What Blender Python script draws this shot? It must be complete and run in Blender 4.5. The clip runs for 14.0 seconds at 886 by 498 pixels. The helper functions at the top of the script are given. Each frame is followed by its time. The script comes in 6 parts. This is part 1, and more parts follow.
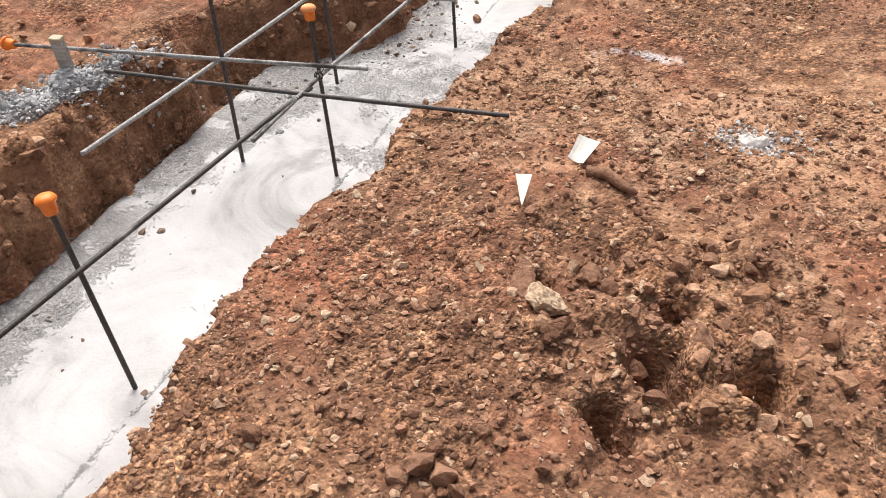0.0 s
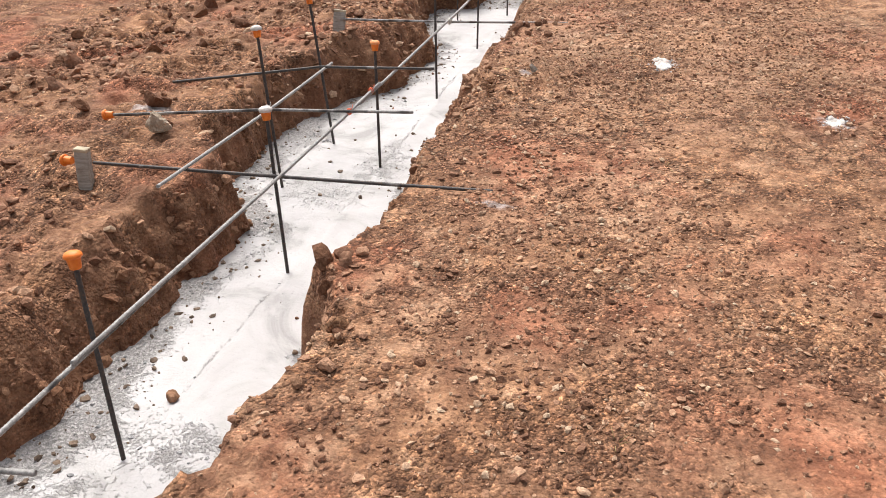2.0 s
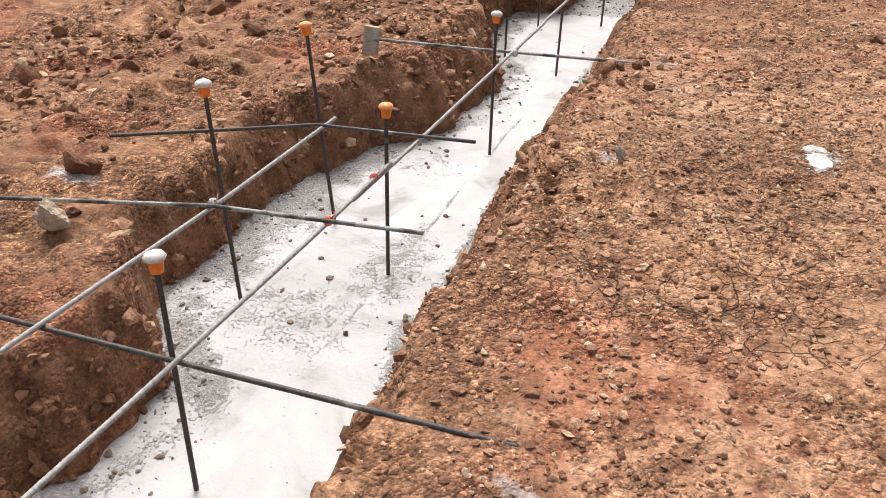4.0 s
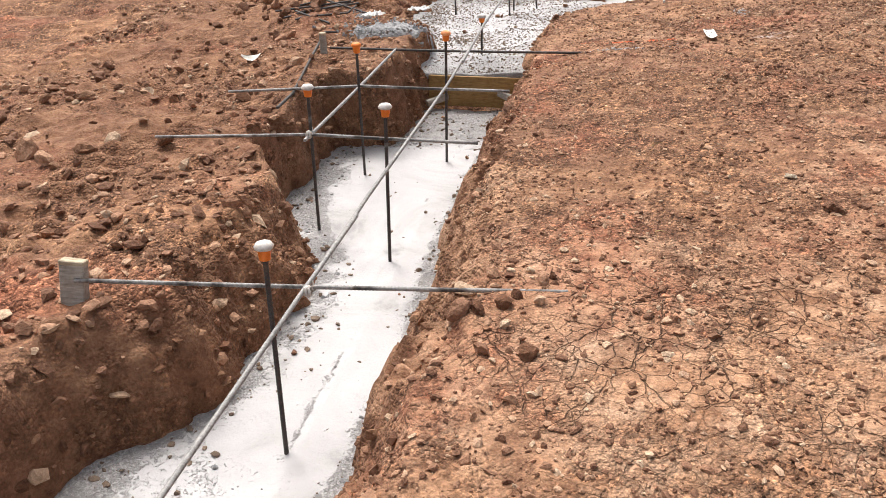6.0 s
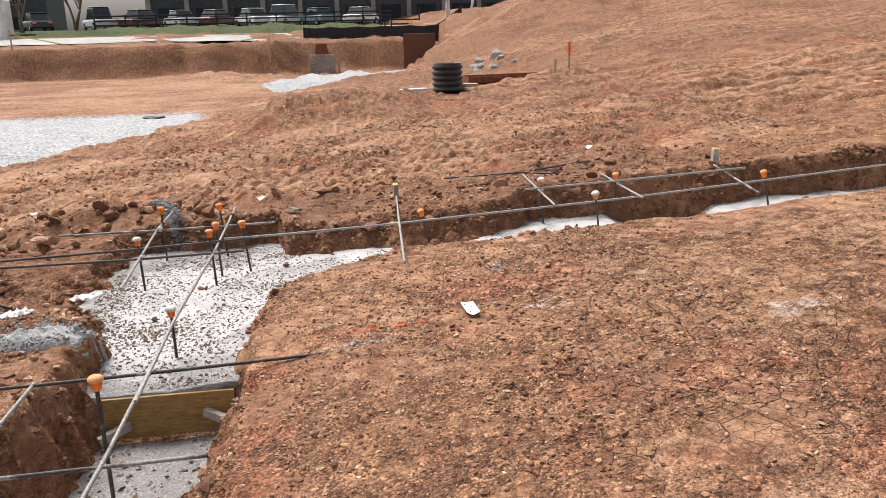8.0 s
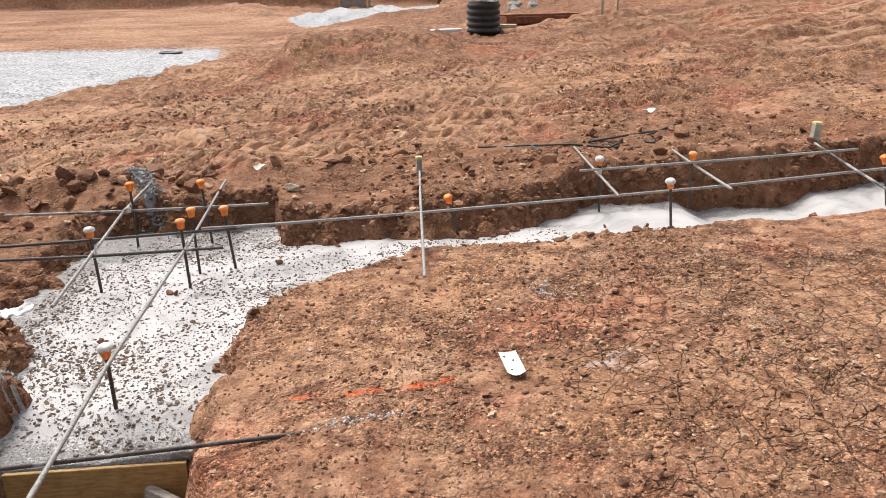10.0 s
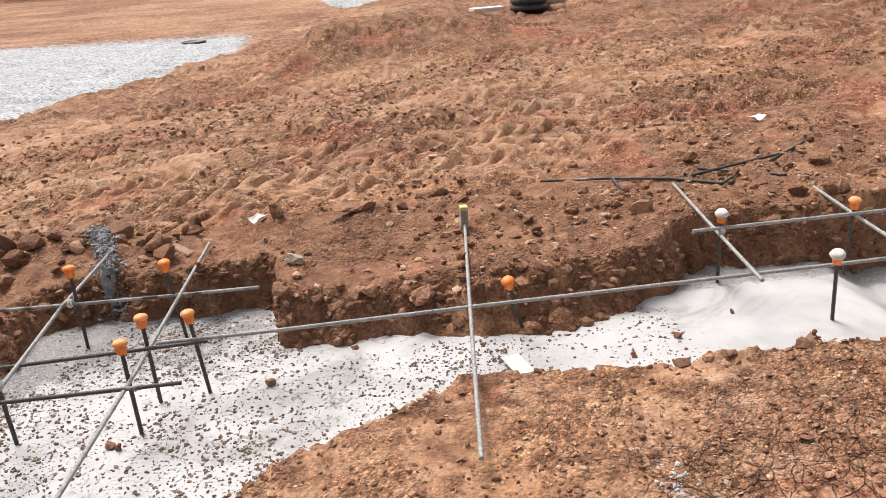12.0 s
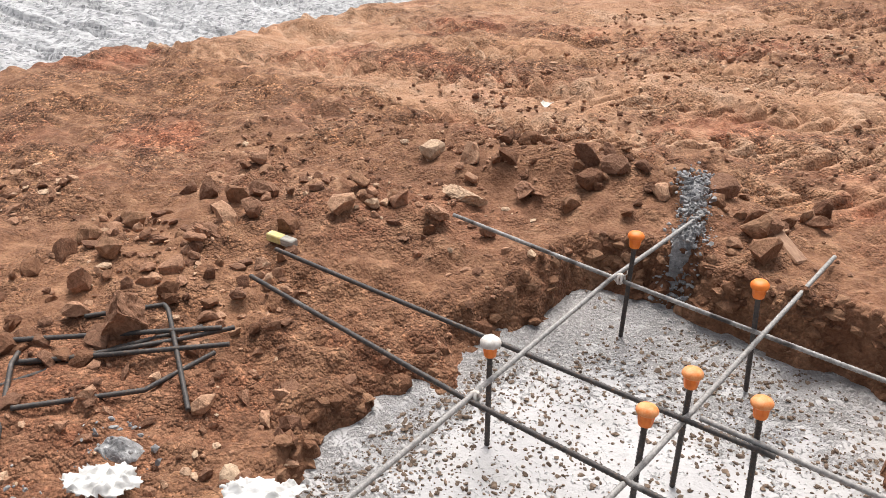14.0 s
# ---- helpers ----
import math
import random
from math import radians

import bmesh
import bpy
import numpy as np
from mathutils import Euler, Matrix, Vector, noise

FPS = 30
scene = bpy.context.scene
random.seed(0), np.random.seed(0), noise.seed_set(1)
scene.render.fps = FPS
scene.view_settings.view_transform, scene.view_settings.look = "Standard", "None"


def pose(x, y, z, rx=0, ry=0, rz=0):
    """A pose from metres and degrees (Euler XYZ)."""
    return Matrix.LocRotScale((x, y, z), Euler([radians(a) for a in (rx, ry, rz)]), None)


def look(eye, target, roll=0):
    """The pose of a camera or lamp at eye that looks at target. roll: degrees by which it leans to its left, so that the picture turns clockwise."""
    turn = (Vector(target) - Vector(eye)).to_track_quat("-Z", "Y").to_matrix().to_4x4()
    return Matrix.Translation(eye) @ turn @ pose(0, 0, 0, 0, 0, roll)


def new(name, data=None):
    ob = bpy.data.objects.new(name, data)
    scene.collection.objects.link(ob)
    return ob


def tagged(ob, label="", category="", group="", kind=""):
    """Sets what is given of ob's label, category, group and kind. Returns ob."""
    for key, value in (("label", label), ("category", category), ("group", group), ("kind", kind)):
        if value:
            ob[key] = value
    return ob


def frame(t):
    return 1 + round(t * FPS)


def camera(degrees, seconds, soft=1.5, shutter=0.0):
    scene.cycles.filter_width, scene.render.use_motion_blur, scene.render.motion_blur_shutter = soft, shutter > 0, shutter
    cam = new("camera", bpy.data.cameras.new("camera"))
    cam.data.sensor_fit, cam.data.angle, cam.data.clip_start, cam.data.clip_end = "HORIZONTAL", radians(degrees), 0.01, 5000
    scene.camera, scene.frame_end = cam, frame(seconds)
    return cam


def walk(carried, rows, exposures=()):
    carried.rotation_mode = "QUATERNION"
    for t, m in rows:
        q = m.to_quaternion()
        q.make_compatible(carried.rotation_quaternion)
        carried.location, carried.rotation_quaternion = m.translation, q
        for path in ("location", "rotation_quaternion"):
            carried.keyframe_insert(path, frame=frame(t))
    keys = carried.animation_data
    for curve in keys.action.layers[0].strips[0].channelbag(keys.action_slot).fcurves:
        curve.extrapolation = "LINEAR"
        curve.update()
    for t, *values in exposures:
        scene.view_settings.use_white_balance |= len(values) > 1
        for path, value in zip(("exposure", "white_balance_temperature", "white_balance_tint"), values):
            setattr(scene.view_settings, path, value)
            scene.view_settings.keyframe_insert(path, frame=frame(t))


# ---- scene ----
cam = camera(58.0, 14.0, soft=0.8)
PATH = [
    (0, (-0.022, -0.007, 1.397), (-0.601, 1.39, 0.088), -2.3),
    (0.5, (0.073, 0.457, 1.401), (-0.455, 1.986, 0.225), -2.1),
    (1, (0.083, 0.876, 1.404), (-0.383, 2.494, 0.324), -1.9),
    (1.5, (0.106, 1.354, 1.407), (-0.314, 3.025, 0.391), -1.5),
    (2, (0.156, 1.818, 1.421), (-0.259, 3.505, 0.428), -1.0),
    (2.5, (0.072, 2.259, 1.409), (-0.37, 3.941, 0.422), -0.5),
    (2.7, (0.059, 2.436, 1.405), (-0.403, 4.111, 0.414), -0.3),
    (4.8, (-0.22, 4.248, 1.29), (-0.845, 5.795, 0.187), 0.4),
    (5, (-0.275, 4.487, 1.268), (-0.856, 6.054, 0.17), 0.1),
    (5.5, (-0.334, 4.919, 1.311), (-0.786, 6.556, 0.255), -0.5),
    (6, (-0.309, 5.34, 1.351), (-0.631, 7.066, 0.395), -1.0),
    (6.5, (-0.377, 5.811, 1.387), (-0.518, 7.635, 0.578), -1.2),
    (7, (-0.383, 6.233, 1.399), (-0.332, 8.117, 0.729), -1.1),
    (7.5, (-0.289, 6.606, 1.445), (-0.057, 8.514, 0.892), -1.3),
    (7.7, (-0.28, 6.757, 1.436), (0.017, 8.665, 0.917), -1.4),
    (9.8, (-0.083, 8.041, 1.478), (0.164, 9.92, 0.84), -0.7),
    (10, (-0.094, 8.187, 1.459), (0.125, 10.06, 0.793), -0.4),
    (10.5, (-0.034, 8.501, 1.463), (0.087, 10.367, 0.753), -0.7),
    (11, (0.013, 8.832, 1.468), (0.119, 10.7, 0.761), -1.7),
    (11.5, (0.007, 9.282, 1.494), (0.207, 11.146, 0.797), -2.6),
    (12, (0.033, 9.72, 1.516), (0.141, 11.579, 0.787), -3.1),
    (12.5, (-0.058, 10.036, 1.466), (-0.169, 11.872, 0.68), -1.4),
    (13, (-0.217, 10.376, 1.479), (-0.624, 12.145, 0.639), -0.1),
    (13.5, (-0.31, 10.726, 1.483), (-1.1, 12.331, 0.589), 0.3),
    (14, (-0.448, 10.941, 1.448), (-1.563, 12.286, 0.474), 1.7),
]
walk(cam, [(t, look(eye, target, roll)) for t, eye, target, roll in PATH], ((0.0, 0.79, 6500, 10), (6.5, 0.81, 6500, 10), (7.5, 0.77, 6500, 10), (10.0, 0.72, 6500, 10), (14.0, 0.70, 6500, 10)))

# ---- world and light ----
SUN_EL, SUN_AZ = 58.0, 325.0
world = bpy.data.worlds.new("world")
scene.world = world
world.use_nodes = True
wn, wl = world.node_tree.nodes, world.node_tree.links
sky = wn.new("ShaderNodeTexSky")
sky.sky_type, sky.sun_disc = "NISHITA", False
sky.sun_elevation, sky.sun_rotation = radians(SUN_EL), radians(SUN_AZ)
sky.air_density, sky.dust_density, sky.ozone_density = 1.0, 6.0, 1.0
haze = wn.new("ShaderNodeHueSaturation")
haze.inputs["Saturation"].default_value = 0.35
wl.new(sky.outputs[0], haze.inputs["Color"])
wl.new(haze.outputs[0], wn["Background"].inputs[0])
wn["Background"].inputs[1].default_value = 0.108
sun = new("sun", bpy.data.lights.new("sun", "SUN"))
sun.data.energy, sun.data.angle, sun.data.color = 1.95, radians(26), (1.0, 0.955, 0.90)
a, e = radians(SUN_AZ), radians(SUN_EL)
sun.matrix_world = look((0, 0, 0), (-math.sin(a) * math.cos(e), -math.cos(a) * math.cos(e), -math.sin(e)))

# ---- material helpers ----


def material(name, rough=0.8, metal=0.0):
    m = bpy.data.materials.new(name)
    m.use_nodes = True
    b = m.node_tree.nodes["Principled BSDF"]
    b.inputs["Roughness"].default_value, b.inputs["Metallic"].default_value = rough, metal
    return m, m.node_tree.nodes, m.node_tree.links, b


def noise_node(n, l, scale, detail=4.0, rough=0.6, coords=None):
    x = n.new("ShaderNodeTexNoise")
    x.inputs["Scale"].default_value, x.inputs["Detail"].default_value, x.inputs["Roughness"].default_value = scale, detail, rough
    if coords is not None:
        l.new(coords, x.inputs["Vector"])
    return x


def ramp(n, l, fac, stops):
    r = n.new("ShaderNodeValToRGB")
    el = r.color_ramp.elements
    while len(el) < len(stops):
        el.new(0.5)
    for q, (p, c) in zip(el, stops):
        q.position, q.color = p, (*c, 1.0)
    l.new(fac, r.inputs[0])
    return r


def mix(n, l, fac, c1, c2, blend="MIX"):
    x = n.new("ShaderNodeMix")
    x.data_type, x.blend_type = "RGBA", blend
    for sock, v in ((x.inputs[0], fac), (x.inputs[6], c1), (x.inputs[7], c2)):
        if isinstance(v, (int, float)):
            sock.default_value = v
        elif isinstance(v, tuple):
            sock.default_value = (*v, 1.0)
        else:
            l.new(v, sock)
    return x.outputs[2]


def maths(n, l, op, p, q=0.5):
    x = n.new("ShaderNodeMath")
    x.operation = op
    for sock, v in ((x.inputs[0], p), (x.inputs[1], q)):
        if isinstance(v, (int, float)):
            sock.default_value = v
        else:
            l.new(v, sock)
    return x.outputs[0]


def bump(n, l, b, height, dist, strength=1.0, after=None):
    x = n.new("ShaderNodeBump")
    x.inputs["Distance"].default_value, x.inputs["Strength"].default_value = dist, strength
    l.new(height, x.inputs["Height"])
    if after is not None:
        l.new(after.outputs[0], x.inputs["Normal"])
    l.new(x.outputs[0], b.inputs["Normal"])
    return x


SOIL_DARK, SOIL_MID, SOIL_TAN, SOIL_PALE = (0.132, 0.062, 0.037), (0.215, 0.106, 0.064), (0.312, 0.166, 0.102), (0.43, 0.262, 0.171)


def soil_material():
    """Dry red-brown clay, with attributes for gravel, grass, pale residue and paint."""
    m, n, l, b = material("clay_soil", 0.92)
    b.inputs["Specular IOR Level"].default_value = 0.25
    co = n.new("ShaderNodeTexCoord").outputs["Object"]
    big, mid, fine = noise_node(n, l, 1.1, 4, 0.6, co), noise_node(n, l, 9, 6, 0.68, co), noise_node(n, l, 90, 3, 0.6, co)
    base = ramp(n, l, mid.outputs[0], [(0.28, SOIL_DARK), (0.45, SOIL_MID), (0.60, SOIL_TAN), (0.80, SOIL_PALE)])
    grain = ramp(n, l, fine.outputs[0], [(0.30, (0.80, 0.79, 0.78)), (0.5, (1.0, 1.0, 1.0)), (0.70, (1.18, 1.16, 1.12))])
    col = mix(n, l, 1.0, base.outputs[0], grain.outputs[0], "MULTIPLY")
    # red, brown and ochre ground lies in patches
    tint = ramp(n, l, big.outputs[0], [(0.34, (1.16, 0.93, 0.88)), (0.48, (0.95, 0.97, 0.95)), (0.56, (1.06, 1.08, 1.00)), (0.68, (1.25, 1.28, 1.18))])
    col = mix(n, l, 1.0, col, tint.outputs[0], "MULTIPLY")
    huge = noise_node(n, l, 0.33, 7, 0.72, co)
    wide = ramp(n, l, huge.outputs[0], [(0.34, (0.76, 0.73, 0.70)), (0.47, (0.95, 0.95, 0.95)), (0.55, (1.05, 1.05, 1.04)), (0.68, (1.45, 1.45, 1.40))])
    col = mix(n, l, 0.8, col, mix(n, l, 1.0, col, wide.outputs[0], "MULTIPLY"))
    cells = []
    for scale in (30, 62, 115):
        v = n.new("ShaderNodeTexVoronoi")
        v.inputs["Scale"].default_value = scale
        l.new(co, v.inputs["Vector"])
        cells.append(v)
    loose = ramp(n, l, noise_node(n, l, 2.3, 4, 0.65, co).outputs[0], [(0.40, (0.25, 0.25, 0.25)), (0.56, (1, 1, 1))])
    for v, k in zip(cells, (0.5, 0.85, 0.8)):
        chip = ramp(n, l, v.outputs["Color"], [(0.15, (0.44, 0.41, 0.39)), (0.42, (0.86, 0.85, 0.85)), (0.74, (1.20, 1.19, 1.17)), (0.94, (2.1, 2.1, 2.02))])
        col = mix(n, l, maths(n, l, "MULTIPLY", loose.outputs[0], k), col, mix(n, l, 1.0, col, chip.outputs[0], "MULTIPLY"))
    # moist soil tone; on the trench walls it also holds painted-in shade
    cut = n.new("ShaderNodeAttribute")
    cut.attribute_name = "moist_shade"
    cedge = maths(n, l, "ADD", cut.outputs["Fac"], maths(n, l, "MULTIPLY", maths(n, l, "SUBTRACT", mid.outputs[0], 0.5), 1.4))
    cfac = ramp(n, l, cedge, [(0.35, (0, 0, 0)), (0.75, (0.62, 0.62, 0.62))])
    col = mix(n, l, cfac.outputs[0], col, mix(n, l, 1.0, ramp(n, l, mid.outputs[0], [(0.3, (0.13, 0.060, 0.033)), (0.5, (0.21, 0.102, 0.057)), (0.68, (0.31, 0.168, 0.098))]).outputs[0], grain.outputs[0], "MULTIPLY"))
    dry = n.new("ShaderNodeAttribute")
    dry.attribute_name = "dry"
    edge0 = maths(n, l, "ADD", dry.outputs["Fac"], maths(n, l, "MULTIPLY", maths(n, l, "SUBTRACT", mid.outputs[0], 0.5), 1.8))
    dfac = ramp(n, l, edge0, [(0.35, (0, 0, 0)), (0.85, (0.66, 0.66, 0.66))])
    crust = mix(n, l, 1.0, ramp(n, l, noise_node(n, l, 3.1, 5, 0.7, co).outputs[0], [(0.36, (0.40, 0.222, 0.132)), (0.5, (0.49, 0.287, 0.175)), (0.66, (0.57, 0.380, 0.258))]).outputs[0], grain.outputs[0], "MULTIPLY")
    col = mix(n, l, dfac.outputs[0], col, crust)
    zone = n.new("ShaderNodeAttribute")
    zone.attribute_name = "zone"
    sep = n.new("ShaderNodeSeparateColor")
    l.new(zone.outputs["Color"], sep.inputs[0])
    # crushed stone
    stones = n.new("ShaderNodeTexVoronoi")
    stones.inputs["Scale"].default_value = 26
    l.new(co, stones.inputs["Vector"])
    stone = ramp(n, l, stones.outputs["Color"], [(0.12, (0.20, 0.202, 0.21)), (0.45, (0.42, 0.422, 0.43)), (0.85, (0.56, 0.56, 0.565))])
    edge = maths(n, l, "ADD", sep.outputs[0], maths(n, l, "MULTIPLY", maths(n, l, "SUBTRACT", mid.outputs[0], 0.5), 1.2))
    gfac = ramp(n, l, edge, [(0.42, (0, 0, 0)), (0.60, (1, 1, 1))])
    col = mix(n, l, gfac.outputs[0], col, stone.outputs[0])
    # grass
    blades = noise_node(n, l, 9, 6, 0.8, co)
    grass = ramp(n, l, blades.outputs[0], [(0.3, (0.03, 0.04, 0.014)), (0.6, (0.085, 0.10, 0.035)), (0.8, (0.17, 0.16, 0.075))])
    col = mix(n, l, sep.outputs[1], col, grass.outputs[0])
    # pale cement residue
    edge2 = maths(n, l, "ADD", sep.outputs[2], maths(n, l, "MULTIPLY", maths(n, l, "SUBTRACT", mid.outputs[0], 0.5), 2.2))
    pfac = ramp(n, l, edge2, [(0.62, (0, 0, 0)), (1.1, (0.75, 0.75, 0.75))])
    col = mix(n, l, pfac.outputs[0], col, (0.50, 0.46, 0.45))
    paint = n.new("ShaderNodeAttribute")
    paint.attribute_name = "paint"
    edge3 = maths(n, l, "ADD", paint.outputs["Fac"], maths(n, l, "MULTIPLY", maths(n, l, "SUBTRACT", fine.outputs[0], 0.5), 1.6))
    ofac = ramp(n, l, edge3, [(0.5, (0, 0, 0)), (0.8, (0.75, 0.75, 0.75))])
    col = mix(n, l, ofac.outputs[0], col, (0.75, 0.12, 0.03))
    # shrinkage cracks in patches, crumbs and grit as relief
    warp = mix(n, l, 0.05, co, noise_node(n, l, 9, 4, 0.6, co).outputs["Color"], "ADD")
    crusted = n.new("ShaderNodeAttribute")
    crusted.attribute_name = "cracked"
    where = ramp(n, l, maths(n, l, "ADD", crusted.outputs["Fac"], maths(n, l, "SUBTRACT", noise_node(n, l, 1.7, 3, 0.6, co).outputs[0], 0.5)), [(0.66, (1, 1, 1)), (0.90, (0, 0, 0))])
    deep = None
    for scale, width in ((6.0, 0.018), (12.5, 0.020)):
        cracks = n.new("ShaderNodeTexVoronoi")
        cracks.feature = "DISTANCE_TO_EDGE"
        cracks.inputs["Scale"].default_value = scale
        l.new(warp, cracks.inputs["Vector"])
        line = ramp(n, l, cracks.outputs["Distance"], [(0.0, (0, 0, 0)), (width, (1, 1, 1))]).outputs[0]
        deep = line if deep is None else mix(n, l, 1.0, deep, line, "DARKEN")
    lines = mix(n, l, 1.0, deep, where.outputs[0], "LIGHTEN")
    # the shade down in the open cracks is painted as darker lines
    col = mix(n, l, 1.0, col, ramp(n, l, lines, [(0.0, (0.62, 0.58, 0.56)), (0.7, (1, 1, 1))]).outputs[0], "MULTIPLY")
    l.new(col, b.inputs["Base Color"])
    height = maths(n, l, "ADD", maths(n, l, "MULTIPLY", fine.outputs[0], 0.3), maths(n, l, "MULTIPLY", lines, 0.8))
    for v, k in zip(cells, (0.8, 0.8, 0.45)):
        lump = maths(n, l, "MULTIPLY", maths(n, l, "SUBTRACT", 1.0, v.outputs["Distance"]), k)
        height = maths(n, l, "ADD", height, maths(n, l, "MULTIPLY", lump, loose.outputs[0]))
    height = maths(n, l, "ADD", height, maths(n, l, "MULTIPLY", mid.outputs[0], 0.8))
    bump(n, l, b, height, 0.016, 1.0)
    return m


def clod_material(name="clay_clod", darkened=False):
    """Clods and stones of the same clay, each a little different; moist where freshly cut, with the walls' shade in the
    colour.
    """
    m, n, l, b = material(name, 0.9)
    b.inputs["Specular IOR Level"].default_value = 0.25
    geo = n.new("ShaderNodeNewGeometry")
    co = geo.outputs["Position"]
    info = n.new("ShaderNodeObjectInfo")
    rnd = maths(n, l, "FRACT", maths(n, l, "ADD", geo.outputs["Random Per Island"], info.outputs["Random"]), 0)
    base = ramp(n, l, rnd, [(0.0, (0.17, 0.083, 0.050)), (0.3, (0.25, 0.132, 0.082)), (0.55, (0.36, 0.194, 0.120)), (0.82, (0.48, 0.285, 0.180)), (1.0, (0.56, 0.41, 0.285))])
    # lower ramp: moist clay plus the shade of the trench walls
    if darkened:
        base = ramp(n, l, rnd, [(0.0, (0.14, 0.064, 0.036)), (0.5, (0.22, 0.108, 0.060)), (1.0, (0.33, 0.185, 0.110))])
    fine = noise_node(n, l, 60, 5, 0.65, co)
    g = ramp(n, l, fine.outputs[0], [(0.3, (0.55, 0.5, 0.46)), (0.55, (1, 1, 1)), (0.75, (1.3, 1.25, 1.2))])
    l.new(mix(n, l, 1.0, base.outputs[0], g.outputs[0], "MULTIPLY"), b.inputs["Base Color"])
    bump(n, l, b, fine.outputs[0], 0.010, 1.0)
    return m


def concrete_material():
    """Fresh pale concrete: smooth laitance, grey rough mortar where the attribute is high."""
    m, n, l, b = material("concrete", 0.75)
    co = n.new("ShaderNodeTexCoord").outputs["Object"]
    mid, fine = noise_node(n, l, 10, 5, 0.7, co), noise_node(n, l, 80, 4, 0.7, co)
    rough = n.new("ShaderNodeAttribute")
    rough.attribute_name = "coarse"
    edge = maths(n, l, "ADD", rough.outputs["Fac"], maths(n, l, "MULTIPLY", maths(n, l, "ADD", maths(n, l, "SUBTRACT", mid.outputs[0], 0.5), maths(n, l, "MULTIPLY", maths(n, l, "SUBTRACT", fine.outputs[0], 0.5), 1.0)), 1.5))
    fac = ramp(n, l, edge, [(0.40, (0, 0, 0)), (0.7, (1, 1, 1))])
    swirl = noise_node(n, l, 1.9, 6, 0.62, co)
    swirl.inputs["Distortion"].default_value = 1.4
    pale = ramp(n, l, swirl.outputs[0], [(0.33, (0.31, 0.298, 0.292)), (0.43, (0.43, 0.415, 0.408)), (0.50, (0.465, 0.45, 0.447)), (0.68, (0.515, 0.50, 0.498))])
    grey = ramp(n, l, fine.outputs[0], [(0.3, (0.15, 0.138, 0.132)), (0.48, (0.31, 0.292, 0.282)), (0.68, (0.54, 0.52, 0.51))])
    spots = ramp(n, l, fine.outputs[0], [(0.2, (0.8, 0.79, 0.78)), (0.4, (1, 1, 1))])
    col = mix(n, l, fac.outputs[0], mix(n, l, 1.0, pale.outputs[0], spots.outputs[0], "MULTIPLY"), grey.outputs[0])
    l.new(col, b.inputs["Base Color"])
    h = maths(n, l, "ADD", maths(n, l, "MULTIPLY", mid.outputs[0], 0.5), maths(n, l, "MULTIPLY", fine.outputs[0], maths(n, l, "ADD", maths(n, l, "MULTIPLY", fac.outputs[0], 1.6), 0.12)))
    bump(n, l, b, h, 0.012, 0.8)
    return m


def speckle(name, c1, c2, rough=0.7, scale=40.0, metal=0.0, c3=None, b_dist=0.002):
    """A plain painted, plastic, wood or mineral surface with two scales of wear."""
    m, n, l, b = material(name, rough, metal)
    co = n.new("ShaderNodeTexCoord").outputs["Object"]
    x, y = noise_node(n, l, scale, 5, 0.65, co), noise_node(n, l, scale * 0.15, 3, 0.5, co)
    r = ramp(n, l, x.outputs[0], [(0.32, c1), (0.62, c2)] + ([(0.72, c3)] if c3 else []))
    t = ramp(n, l, y.outputs[0], [(0.3, (0.8, 0.8, 0.8)), (0.6, (1.05, 1.05, 1.05))])
    l.new(mix(n, l, 1.0, r.outputs[0], t.outputs[0], "MULTIPLY"), b.inputs["Base Color"])
    bump(n, l, b, x.outputs[0], b_dist, 0.6)
    return m


def steel_material(name, spatter):
    """Dark mill-scale reinforcing steel, with cement dried on it and a little rust."""
    m, n, l, b = material(name, 0.62, 0.35)
    co = n.new("ShaderNodeTexCoord").outputs["Object"]
    big, fine = noise_node(n, l, 6, 4, 0.6, co), noise_node(n, l, 80, 4, 0.7, co)
    s = ramp(n, l, fine.outputs[0], [(0.3, (0.035, 0.033, 0.034)), (0.55, (0.075, 0.066, 0.062)), (0.75, (0.16, 0.095, 0.055))])
    c = ramp(n, l, fine.outputs[0], [(0.3, (0.19, 0.18, 0.17)), (0.7, (0.45, 0.43, 0.41))])
    f = ramp(n, l, big.outputs[0], [(0.5 - spatter, (0, 0, 0)), (0.62 - spatter, (0.9, 0.9, 0.9))])
    l.new(mix(n, l, f.outputs[0], s.outputs[0], c.outputs[0]), b.inputs["Base Color"])
    inv = maths(n, l, "MULTIPLY", maths(n, l, "SUBTRACT", 1.0, f.outputs[0]), 0.35)
    l.new(inv, b.inputs["Metallic"])
    bump(n, l, b, fine.outputs[0], 0.002, 0.7)
    return m


def wood_material(name, c1, c2):
    m, n, l, b = material(name, 0.75)
    tc = n.new("ShaderNodeTexCoord").outputs["Object"]
    mp = n.new("ShaderNodeMapping")
    mp.inputs["Scale"].default_value = (3, 25, 25)
    l.new(tc, mp.inputs["Vector"])
    x, y = noise_node(n, l, 4, 6, 0.65, mp.outputs[0]), noise_node(n, l, 18, 4, 0.6, tc)
    r = ramp(n, l, x.outputs[0], [(0.3, c1), (0.65, c2)])
    t = ramp(n, l, y.outputs[0], [(0.3, (0.7, 0.66, 0.62)), (0.55, (1, 1, 1))])
    l.new(mix(n, l, 1.0, r.outputs[0], t.outputs[0], "MULTIPLY"), b.inputs["Base Color"])
    bump(n, l, b, x.outputs[0], 0.002, 0.6)
    return m


